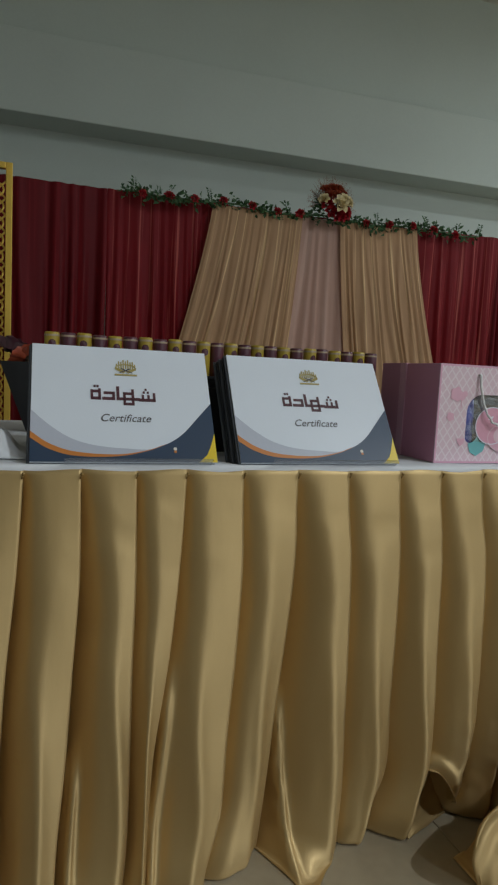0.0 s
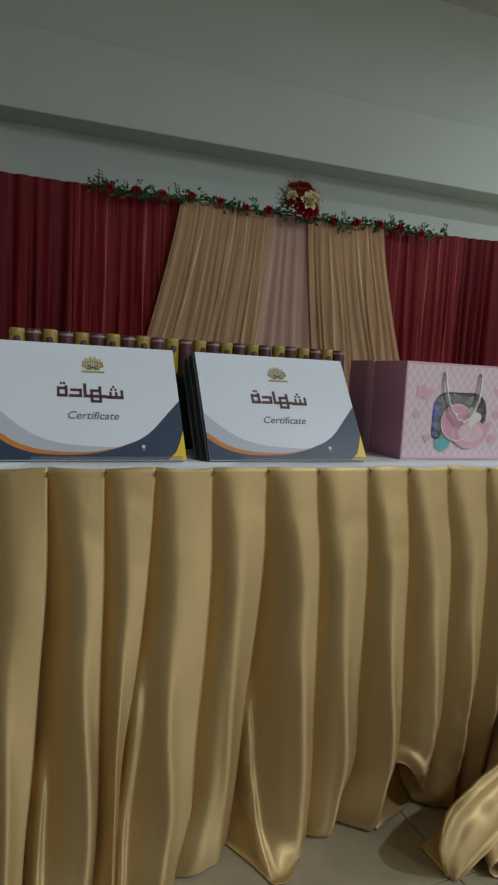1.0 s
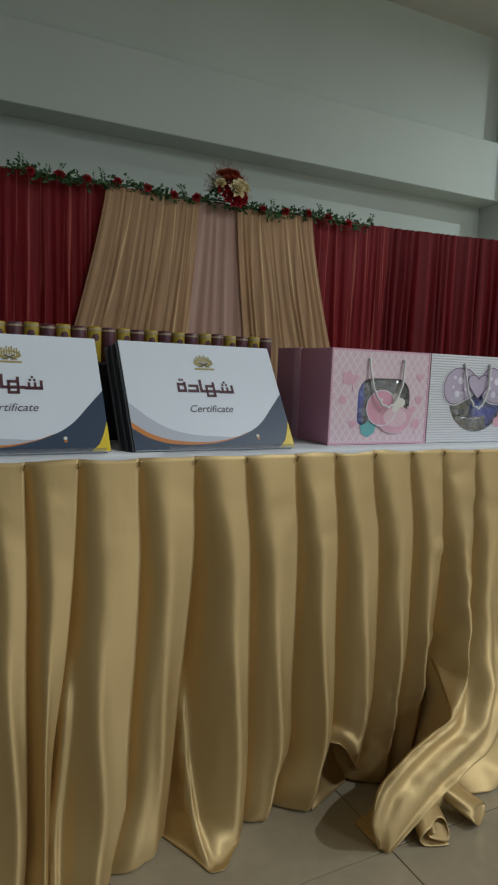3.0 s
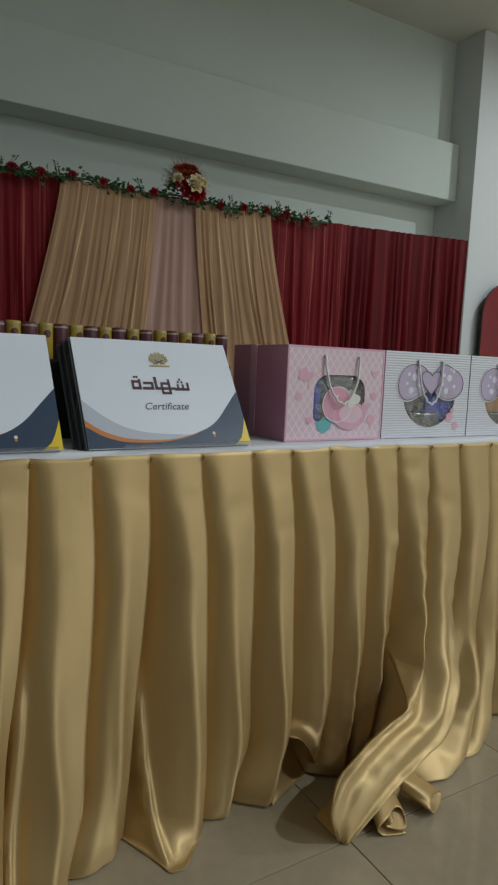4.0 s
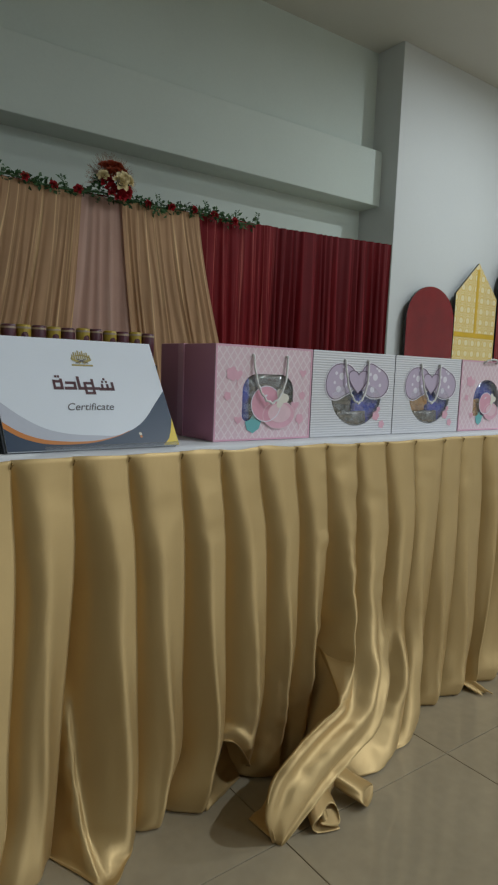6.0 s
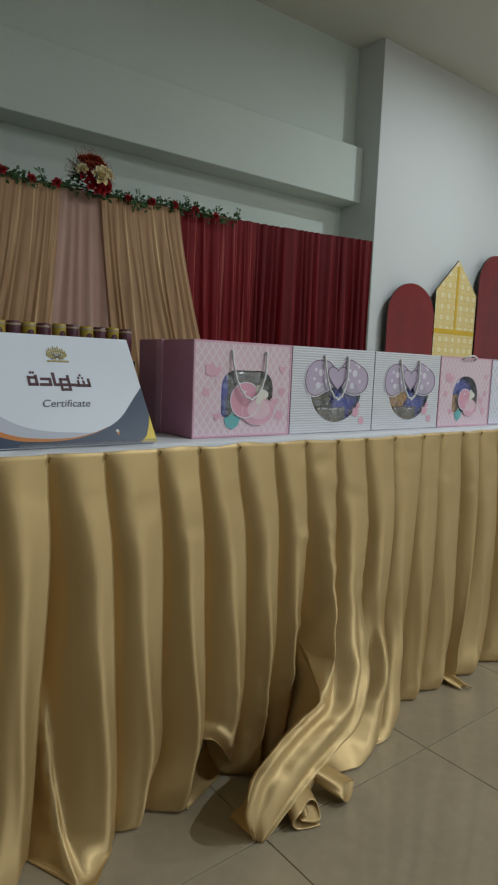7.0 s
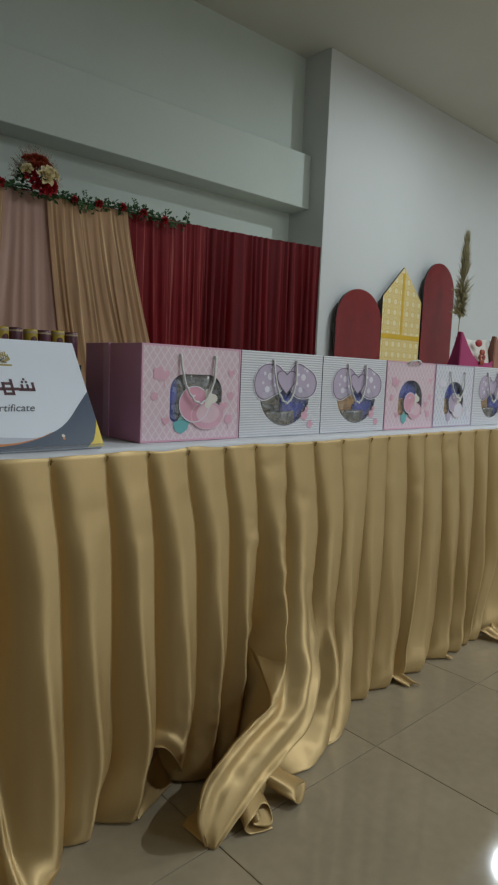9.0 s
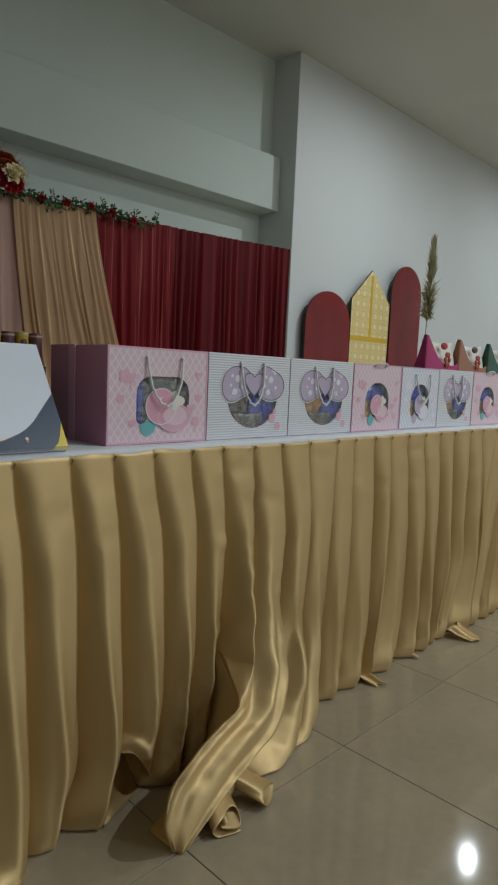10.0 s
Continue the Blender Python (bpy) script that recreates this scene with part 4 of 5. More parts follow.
def outline_bm(points, y, width, closed=True):
    """A printed line of a given width along points."""
    n = len(points)
    a, b = [], []
    for i in range(n):
        p, q = Vector(points[(i - 1) % n]), Vector(points[(i + 1) % n])
        d = (q - p).normalized()
        nn = Vector((-d.y, d.x)) * width / 2
        c = Vector(points[i])
        a.append((c.x + nn.x, y, c.y + nn.y))
        b.append((c.x - nn.x, y, c.y - nn.y))
    return grid_bm([a, b], wrap=closed)


def rope(parent, x0, x1, z, drop, up=False):
    pts = []
    for k in range(29):
        t = k / 28
        s = 1 - abs(2 * t - 1) ** 1.7
        zz = z + (0.009 * s if up else -drop * s) + (0.0 if up else 0.002 * math.sin(k * 2.1))
        pts.append((x0 + (x1 - x0) * (0.5 - 0.5 * math.cos(math.pi * t)), -0.0040 - 0.008 * s - 0.0006 * math.sin(k * 5), zz))
    bm = tube_bm(pts, lambda t: 0.0024 + 0.0005 * math.sin(t * 260), 7)
    for a in (x0, x1):
        bmesh.ops.create_uvsphere(bm, u_segments=8, v_segments=6, radius=0.0034, matrix=Matrix.Translation((a, -0.002, z)))
    part("rope_handle", bm, M_ROPE, parent, "white twisted rope handle", True)


def carton(name, x0, x1, y0, label, side_mat, front_mat, window, cx, cz, turn=0.0, dy=0.0, trim=None):
    """Hollow carton with a window in its front, built from panels."""
    w = x1 - x0
    b = empty(name, (x0, y0 + dy, TOP + 0.001), label, "gift box", "row of gift boxes")
    b.rotation_euler = (0, 0, turn)
    t = 0.002
    bm = box_bm(0, t, 0.0022, BD, 0, BH)
    box_bm(w - t, w, 0.0022, BD, 0, BH, bm)
    box_bm(t + 0.0002, w - t - 0.0002, BD - t, BD, 0, BH, bm)
    box_bm(t + 0.0002, w - t - 0.0002, 0.0022, BD - t - 0.0002, 0, t, bm)
    box_bm(t + 0.0002, w - t - 0.0002, 0.0022, BD - t - 0.0002, BH - t, BH, bm)
    part("carton_body", bm, side_mat, b, bevel=0.0006)
    front = part("front_panel", ring_bm(rect_loop(0, w, 0, BH, cx, cz, window), window, 0, 0.0018), front_mat, b, "printed front panel with a cut-out window")
    film = grid_bm([[(cx + (x - cx) * k, yy, cz + (z - cz) * k) for x, z in window] for k, yy in ((1.0, 0.0012), (0.97, -0.0004), (0.92, -0.0014), (0.80, -0.0021), (0.5, -0.0025), (0.02, -0.0026))], wrap=True)
    part("window_film", film, M_FILM, b, "clear plastic window", True).visible_shadow = False
    part("lining", box_bm(t + 0.001, w - t - 0.001, BD * 0.62, BD * 0.64, t + 0.001, BH - t - 0.001), M_INSIDE, b)
    if trim:
        e = 0.0035
        inner = [(e, e), (w - e, e), (w - e, BH - e), (e, BH - e)]
        part("border", ring_bm([(0, 0), (w, 0), (w, BH), (0, BH)], inner, -0.0006, 0.0005), trim, front, "plain pink printed border")
    return b, front, w


def packet(parent, name, x0, x1, y0, y1, z0, z1, mat, seed):
    bm = bmesh.new()
    bmesh.ops.create_cube(bm, size=1)
    bmesh.ops.subdivide_edges(bm, edges=bm.edges, cuts=5, use_grid_fill=True)
    for v in bm.verts:
        k = 1 - 0.25 * (abs(v.co.z) * 2) ** 4
        v.co = Vector(((x0 + x1) / 2 + v.co.x * (x1 - x0), (y0 + y1) / 2 + v.co.y * (y1 - y0) * k, (z0 + z1) / 2 + v.co.z * (z1 - z0)))
        v.co += 0.004 * noise.noise_vector(v.co * 45 + Vector((seed, 0, 0)))
    part(name, bm, mat, parent, "", True)


def pink_box(x0, x1, y0, full=True, lilac=False, loose=True, dy=0.0, turn=0.0):
    w = x1 - x0
    s = w / 0.24
    cx, cz = w * 0.535, BH * 0.45
    if full:
        win = arch_loop(0.128 * s, 0.092, 0.034, 0.012, cx, BH * 0.205)
    else:
        win = arch_loop(0.118 * s, 0.095, 0.054 * s, 0.004, w * 0.50, BH * 0.21)
        cx = w * 0.50
    name = "lilac carton gift box with white lattice print and arched window" if lilac else "pink carton gift box with lattice print, window and rope handle"
    b, front, w = carton("gift_box", x0, x1, y0, name, M_LILAC if lilac else M_PINK, M_LILAC_LAT if lilac else M_PINK_LAT, win, cx, cz, dy=dy, turn=turn, trim=M_LILAC if lilac else M_PINK_EDGE)
    hot, soft = (M_LILAC, M_DOT) if lilac else (M_HOT, M_SOFT)
    f = 0.92 if full else 0.74
    ps = s * f
    part("round_print", blob(cx - 0.008 * ps, BH * 0.39, 0.040 * ps, 0.038 * f, -0.0030), hot, front, "large round print")
    part("outline", outline_bm([(cx - 0.008 * ps + 0.040 * ps * math.cos(k / 32 * math.tau), BH * 0.39 + 0.038 * f * math.sin(k / 32 * math.tau)) for k in range(32)], -0.0033, 0.0020), M_DOT, front, "white cut edge")
    part("outline", outline_bm([(cx + 0.028 * ps + 0.044 * ps * math.cos(k / 32 * math.tau), BH * 0.27 + 0.030 * f * math.sin(k / 32 * math.tau)) for k in range(32)], -0.0031, 0.0016), M_PALE, front)
    part("curved_print", blob(cx + 0.028 * ps, BH * 0.27, 0.044 * ps, 0.030 * f, -0.0028), soft, front, "soft rounded print")
    part("inner_print", blob(cx + 0.030 * ps, BH * 0.29, 0.032 * ps, 0.021 * f, -0.0032), M_PALE if not lilac else M_DOT, front)
    # highlight on the round print, laid on as a flat white oval
    part("shine", blob(cx - 0.012 * ps, BH * 0.47, 0.007 * ps, 0.0025 * f, -0.0035, turn=0.5), M_DOT, front)
    part("knot_print", blob(cx + 0.034 * ps, BH * 0.45, 0.016 * ps, 0.018 * f, -0.0036, lobes=3, amp=0.3), M_CREAM, front)
    lx, lz = cx - 0.062 * ps, BH * 0.20
    part("leaf_print", poly_bm([(lx, lz), (lx + 0.006 * ps, lz - 0.016), (lx + 0.022 * ps, lz - 0.023), (lx + 0.038 * ps, lz - 0.014), (lx + 0.044 * ps, lz + 0.002), (lx + 0.030 * ps, lz + 0.004), (lx + 0.022 * ps, lz + 0.014), (lx + 0.012 * ps, lz + 0.004)], -0.0012), M_TEAL if not lilac else M_LILAC, front, "teal leaf print")
    for k, (u, v, r) in enumerate(((0.16, 0.70, 0.013), (0.21, 0.69, 0.012), (0.12, 0.47, 0.008), (0.90, 0.73, 0.009), (0.90, 0.48, 0.008), (0.82, 0.37, 0.011), (0.88, 0.22, 0.010), (0.23, 0.22, 0.009))):
        part("balloon_print", heart_bm(w * u, BH * v, r * s, -0.0008 - 0.0001 * (k % 2)) if k % 2 else blob(w * u, BH * v, r * s, r, -0.0008, lobes=5, amp=0.10, turn=k), soft, front)
        if k in (1, 5, 6):
            part("stem_print", poly_bm([(w * u - 0.0006, BH * v - r - 0.012), (w * u + 0.0006, BH * v - r - 0.012), (w * u + 0.0006, BH * v - r), (w * u - 0.0006, BH * v - r)], -0.0007), hot, front)
    if full:
        packet(b, "blue_packet", w * 0.25, w * 0.35, 0.006, 0.03, 0.02, BH * 0.80, M_BLUE, 1)
        packet(b, "silver_packet", w * 0.36, w * 0.86, 0.012, 0.05, 0.01, BH * 0.9, M_SILVER, 2)
        rope(b, w * 0.36, w * 0.71, BH * 0.90, BH * 0.50)
    else:
        packet(b, "blue_packet", w * 0.26, w * 0.76, 0.014, 0.05, 0.02, BH * 0.92, M_BLUE, 3)
        packet(b, "silver_packet", w * 0.24, w * 0.40, 0.005, 0.013, 0.02, BH * 0.45, M_ORPACK, 4)
        if lilac:
            rope(b, w * 0.35, w * 0.72, BH * 0.88, BH * 0.42)
        else:
            rope(b, w * 0.40, w * 0.64, BH * 0.975, 0, up=True)
    return b


def bow_box(x0, x1, y0, seed, amber=False):
    w = x1 - x0
    s = w / 0.25
    cx, cz = w * 0.53, BH * 0.34
    b, front, w = carton("gift_box", x0, x1, y0, "pale grey ribbed carton gift box with lilac bow print", M_GREYCARD, M_CORR, bowl_loop(0.156 * s, 0.100, cx, BH * 0.12), cx, BH * 0.34)
    zb = BH * 0.68
    for sgn in (-1, 1):
        pts = []
        for k in range(36):
            a = k / 36 * math.tau
            r = 1 + 0.16 * math.cos(2 * a + 0.6 * sgn) + 0.05 * math.cos(3 * a)
            pts.append((cx + sgn * 0.052 * s + 0.039 * s * r * math.cos(a), zb - 0.004 + 0.042 * r * math.sin(a)))
        lobe = part("bow_loop", poly_bm(pts, -0.0007), M_LILAC, front, "lilac bow loop with white dots")
        part("outline", outline_bm(pts, -0.0011, 0.0020), M_LINE, lobe)
        part("outline", outline_bm([(cx + sgn * 0.052 * s + (x - cx - sgn * 0.052 * s) * 1.06, zb + (z - zb) * 1.06) for x, z in pts], -0.0009, 0.0022), M_DOT, lobe)
        for dx, dz, r in ((0.002, 0.006, 0.0078), (-0.014, 0.012, 0.004), (-0.006, -0.022, 0.0072), (0.014, 0.022, 0.0045), (-0.018, -0.008, 0.0035), (0.018, -0.012, 0.0042), (0.006, 0.026, 0.003)):
            part("dot", blob(cx + sgn * 0.052 * s + dx * s, zb + dz, r * s, r, -0.0010, 14), M_DOT, lobe)
    hp = heart_bm(cx, zb - 0.002, 0.030 * s, -0.0020)
    heart = part("heart_print", hp, M_LILAC, front, "lilac heart with a dark outline")
    hpts = [(cx + 0.030 * s * math.sin(k / 32 * math.tau) ** 3, zb - 0.002 + 0.030 * s * (0.81 * math.cos(k / 32 * math.tau) - 0.31 * math.cos(2 * k / 32 * math.tau) - 0.12 * math.cos(3 * k / 32 * math.tau))) for k in range(32)]
    part("outline", outline_bm(hpts, -0.0024, 0.0020), M_LINE, heart)
    for k, (u, v, r) in enumerate(((0.78, 0.24, 0.011), (0.86, 0.13, 0.009), (0.81, 0.32, 0.006))):
        part("petal_print", blob(w * u, BH * v, r * s, r, -0.0009, 20, 5, 0.12), M_SOFT, front)
    packet(b, "blue_packet", w * 0.50, w * 0.85, 0.008, 0.045, 0.01, BH * 0.62, M_BLUE, seed)
    packet(b, "silver_packet", w * 0.2, w * 0.52, 0.010, 0.04, 0.05, BH * 0.56, M_ORPACK if amber else M_SILVER, seed + 1)
    packet(b, "label_packet", w * 0.3, w * 0.66, 0.004, 0.011, 0.01, BH * 0.30, M_SILVER, seed + 2)
    rope(b, w * 0.36, w * 0.64, BH * 0.90, BH * 0.50)
    return b


pink_box(0.034, 0.274, BY)
back = empty("gift_box", (0.034, BY + BD + 0.004, TOP + 0.001), "plain pink carton gift box standing behind another", "gift box", "row of gift boxes")
part("carton_body", box_bm(0, 0.24, 0, 0.09, 0, BH + 0.001), M_PINK, back, bevel=0.001)
part("fold_strip", box_bm(-0.0030, -0.0004, -0.008, 0.013, 0.0, BH + 0.0005), M_PINK_EDGE, back, "pale pink glued strip")
part("tape", box_bm(-0.0042, -0.0032, -0.006, 0.012, BH - 0.018, BH - 0.001), M_SOFT, back, "small pale tape")
bow_box(0.2775, 0.532, BY, 10)
bow_box(0.5355, 0.786, BY, 20, True)
pink_box(0.790, 1.025, BY, False)
pink_box(1.029, 1.250, BY, False, True)
bow_box(1.253, 1.486, BY, 30, True)
pink_box(1.490, 1.725, BY, False, dy=0.0)


# ---------------------------------------------------------------- flap bags behind the boxes
def flap_bag(x, body, label, spot):
    b = empty("gift_bag", (x, 0.30, TOP + 0.001), label, "gift bag", "gift bags behind the boxes")
    w, h, d, peak = 0.262, 0.214, 0.05, 0.322
    part("bag_body", box_bm(0.006, w - 0.004, 0.004, d, 0, h), body, b, bevel=0.002)
    scoop = [(w, h + 0.010), (w * 0.85, h - 0.004), (w * 0.68, h - 0.006), (w * 0.5, h + 0.006), (w * 0.36, h + 0.028), (w * 0.24, h + 0.054), (w * 0.13, h + 0.084), (0.010, peak), (0.004, peak)]
    part("front_panel", slab_bm([(0, 0), (w, 0)] + scoop, 0.0035), body, b, "paper front with a scooped rim")
    bm = bmesh.new()
    prof = ((0.0, 0.0), (d, 0.0), (d, h * 0.9), (d * 0.55, h + 0.05), (0.012, peak + 0.001), (0.0, peak + 0.001))
    lo, hi = [bm.verts.new((-0.0005, y, z)) for y, z in prof], [bm.verts.new((-0.0045, y, z)) for y, z in prof]
    bm.faces.new(lo)
    bm.faces.new(hi[::-1])
    for k in range(len(prof)):
        m = (k + 1) % len(prof)
        bm.faces.new((lo[k], lo[m], hi[m], hi[k]))
    part("gusset", bm, body, b, "pointed folded side")
    rows = []
    for j in range(7):
        v = j / 6
        rows.append([(0.012 + (w - 0.018) * i / 16, 0.03 - 0.022 * v + 0.004 * math.sin(i * 0.8), h - 0.02 + (peak - 0.012 - h + 0.02) * (1 - v) - 0.010 * math.sin(math.pi * i / 16) * (1 - v)) for i in range(17)])
    fl = part("flap", grid_bm(rows), M_CREAM, b, "cream paper flap", True)
    fl.modifiers.new("thickness", "SOLIDIFY").thickness = 0.002
    bm = bmesh.new()
    for k in range(6):
        a = k / 6 * math.tau
        bmesh.ops.create_uvsphere(bm, u_segments=8, v_segments=6, radius=0.012, matrix=Matrix.Translation((w * 0.62 + 0.015 * math.cos(a), -0.004, h + 0.020 + 0.022 * math.sin(a))) @ Matrix.Diagonal((1, 0.4, 1, 1)))
    part("flower_charm", bm, M_PETAL_RUST, b, "small red flower charm", True)
    bm = bmesh.new()
    bmesh.ops.create_uvsphere(bm, u_segments=12, v_segments=8, radius=0.024, matrix=Matrix.Translation((w * 0.55, 0.004, h + 0.074)) @ Matrix.Diagonal((1.1, 0.25, 0.6, 1)))
    part("dark_charm", bm, spot, b, "dark oval charm", True)
    return b


flap_bag(1.615, M_BAG_PINK, "magenta paper gift bag with cream flap and flower", M_PETAL_RED)
flap_bag(1.885, M_BAG_TAN, "tan paper gift bag with cream flap and flower", M_INK)
flap_bag(2.160, M_BAG_GREEN, "dark green paper gift bag with cream flap", M_LEAF)


# ---------------------------------------------------------------- flowers
def rose_bm(r, seed):
    """A rose of overlapping cupped petals."""
    rng = random.Random(seed)
    bm = bmesh.new()
    for ring, (count, rad, tilt, size) in enumerate(((3, 0.22, 80, 0.55), (4, 0.42, 62, 0.72), (5, 0.62, 40, 0.85), (6, 0.78, 18, 0.9))):
        for k in range(count):
            a = math.tau * (k / count) + ring * 0.7 + rng.uniform(-0.2, 0.2)
            m = Matrix.Rotation(a, 4, "Z") @ Matrix.Translation((rad * r * 0.55, 0, -0.12 * r * ring)) @ Matrix.Rotation(-radians(tilt + rng.uniform(-8, 8)), 4, "Y")
            grid = []
            for i in range(4):
                row = []
                for j in range(5):
                    u, v = i / 3, j / 4 * 2 - 1
                    ww = math.sin(math.pi * (0.25 + 0.6 * u)) * size
                    row.append(m @ Vector((u * size * r, v * ww * r * 0.55, 0.28 * r * (v * v) + 0.16 * r * math.sin(3 * u))))
                grid.append(row)
            grid_bm(grid, bm)
    return bm


def leaf_into(bm, base, d, length, width, rng):
    d = Vector(d).normalized()
    side = d.cross(Vector((rng.uniform(-1, 1), rng.uniform(-1, 1), rng.uniform(-1, 1)))).normalized()
    up = d.cross(side)
    b = Vector(base)
    mid = b + d * length * 0.5
    pts = [b, mid + side * width - up * width * 0.4, b + d * length + up * length * 0.12, mid - side * width - up * width * 0.4]
    v = [bm.verts.new(p) for p in pts] + [bm.verts.new(mid)]
    bm.faces.new((v[0], v[1], v[4]))
    bm.faces.new((v[1], v[2], v[4]))
    bm.faces.new((v[2], v[3], v[4]))
    bm.faces.new((v[3], v[0], v[4]))


def gx(x):
    return (x, rod_y(x) - 0.085, ROD_Z - 0.025 - 0.012 * math.sin(x * 9))


rng = random.Random(3)
garland = empty("rose_garland", (0, 0, 0), "green leaf garland with small red roses along the curtain", "garland")
part("vine", tube_bm([gx(-0.18 + 2.62 * k / 60) for k in range(61)], 0.006, 6), M_LEAF, garland, "", True)
bm = bmesh.new()
for k in range(1050):
    x = rng.uniform(-0.2, 2.45)
    dens = 0.5 + 0.5 * math.sin(x * 7.3) * math.sin(x * 3.1 + 1)
    if rng.random() > 0.35 + 0.65 * dens or 1.12 < x < 1.34:
        continue
    c = Vector(gx(x)) + Vector((0, rng.uniform(-0.03, 0.03), rng.gauss(0.0, 0.02)))
    leaf_into(bm, c, (rng.uniform(-1, 1), rng.uniform(-1, 0.3), rng.uniform(-0.8, 0.9)), rng.uniform(0.028, 0.05), rng.uniform(0.009, 0.015), rng)
for sx in (-0.12, 0.08, 0.38, 0.93, 1.6, 2.02, 2.25, 2.43):
    base = Vector(gx(sx))
    lean = rng.uniform(-0.6, 0.6)
    for q in range(9):
        c = base + Vector((lean * 0.012 * q, 0, 0.010 * q))
        for sd in (-1, 1):
            leaf_into(bm, c, (sd, rng.uniform(-0.6, 0.2), rng.uniform(0.1, 0.9)), rng.uniform(0.018, 0.03), 0.006, rng)
tagged(part("leaves", bm, M_LEAF, garland, "small dark green leaves"), kind="stuff")
for k, x in enumerate((-0.07, 0.10, 0.27, 0.46, 0.66, 0.84, 1.0, 1.5, 1.68, 1.87, 2.04, 2.22)):
    ob = part("rose", rose_bm(rng.uniform(0.023, 0.030), k), M_PETAL_RED, garland, "small red artificial rose", True)
    px, py, pz = gx(x)
    ob.matrix_basis = pose(px, py - 0.03, pz + rng.uniform(-0.012, 0.02), 70 + rng.uniform(-20, 20), rng.uniform(-20, 20), rng.uniform(0, 360) * 0 + rng.uniform(-20, 20))

bouquet = empty("flower_cluster", (1.235, 3.31 - 0.12, 2.085), "round cluster of red and cream roses with dry sprays", "flowers")
rng = random.Random(6)
for k, (dx, dz, r, mat) in enumerate(((-0.075, 0.135, 0.040, M_PETAL_RUST), (-0.02, 0.155, 0.040, M_PETAL_RUST), (0.032, 0.155, 0.038, M_PETAL_RUST), (0.068, 0.115, 0.040, M_PETAL_RUST), (-0.045, 0.09, 0.042, M_PETAL_RUST), (0.012, 0.10, 0.042, M_PETAL_RUST),
                                      (-0.075, 0.025, 0.044, M_PETAL_RED), (0.018, 0.022, 0.058, M_PETAL_CREAM), (0.092, 0.052, 0.042, M_PETAL_CREAM), (-0.110, 0.05, 0.038, M_PETAL_CREAM), (0.055, 0.065, 0.04, M_PETAL_CREAM),
                                      (0.095, -0.025, 0.046, M_PETAL_RED), (0.01, -0.05, 0.044, M_PETAL_RED), (-0.04, -0.03, 0.04, M_PETAL_RED), (0.055, -0.055, 0.04, M_PETAL_RED))):
    ob = part("rose", rose_bm(r, 50 + k), mat, bouquet, {M_PETAL_CREAM: "cream rose", M_PETAL_RED: "red rose"}.get(mat, "rust-red rose"), True)
    ob.matrix_basis = pose(dx, -0.03 - 0.05 * max(0, 1 - (dx * dx + dz * dz) / 0.02) - 0.035 * (mat == M_PETAL_CREAM), dz, 80 - dz * 250, dx * 300 * 0, dx * 300)
bm = bmesh.new()
for k in range(130):
    c = Vector((rng.uniform(-0.12, 0.12), rng.uniform(-0.03, 0.05), rng.uniform(-0.11, 0.05)))
    leaf_into(bm, c, (c.x * 5 + rng.uniform(-0.5, 0.5), rng.uniform(-1, 0), c.z * 3), 0.05, 0.014, rng)
part("leaves", bm, M_LEAF, bouquet, "dark green leaves between the roses")
bouquet.scale = (0.9, 0.9, 0.9)
bm = bmesh.new()
for k in range(280):
    a = rng.uniform(-0.25, math.pi + 0.25)
    r1 = rng.uniform(0.12, 0.215)
    p0, p1 = Vector((0.06 * math.cos(a), 0.06, 0.05 + 0.05 * math.sin(a))), Vector((0.02 + r1 * math.cos(a), 0.07, 0.06 + r1 * math.sin(a)))
    tube_bm([p0, (p0 + p1) / 2 + Vector((rng.uniform(-0.01, 0.01), 0, 0)), p1], 0.0008, 3, bm)
    for q in range(4):
        e = p1 - (p1 - p0) * rng.uniform(0, 0.45) + Vector((rng.uniform(-0.012, 0.012), 0, rng.uniform(-0.012, 0.012)))
        leaf_into(bm, e, (rng.uniform(-1, 1), -0.3, rng.uniform(-1, 1)), 0.009, 0.0028, rng)
tagged(part("dry_sprays", bm, M_TWIG, bouquet, "fine brown dry sprays"), kind="stuff")

# wrapped flowers on the table behind the certificates
wrapped = empty("wrapped_bouquet", (-0.575, 0.5, TOP), "dark red flowers in clear crinkled wrap lying on table", "flowers")
part("dark_wrap", grid_bm([[((0.085 + 0.04 * v) * math.cos(k / 24 * math.tau) * (1 + 0.08 * math.sin(k * 3)), (0.05 + 0.04 * v) * math.sin(k / 24 * math.tau), 0.15 * v) for k in range(24)] for v in (0, 0.3, 0.6, 0.9, 1.0)], wrap=True), M_EDGE, wrapped, "black paper wrap", True)
for k in range(11):
    ob = part("rose", rose_bm(rng.uniform(0.024, 0.034), 90 + k), (M_INK, M_PETAL_RUST, M_TWIG)[k % 3], wrapped, "dark red wrapped rose", True)
    ob.matrix_basis = pose(-0.11 + 0.022 * k, rng.uniform(-0.05, 0.03), 0.165 + rng.uniform(-0.02, 0.02), 40, 0, rng.uniform(0, 300))
part("clear_wrap", grid_bm([[((0.07 + 0.045 * v) * math.cos(k / 40 * math.tau) * (1 + 0.10 * math.sin(k * 2.3 + 3 * v)), (0.06 + 0.03 * v) * math.sin(k / 40 * math.tau), 0.12 + 0.055 * v + 0.012 * math.sin(k * 1.9) * v) for k in range(40)] for v in (0, 0.25, 0.5, 0.75, 1.0)], wrap=True), M_WRAP, wrapped, "clear crinkled plastic wrap").visible_shadow = False

wrapped.scale = (1.3, 1.0, 1.0)

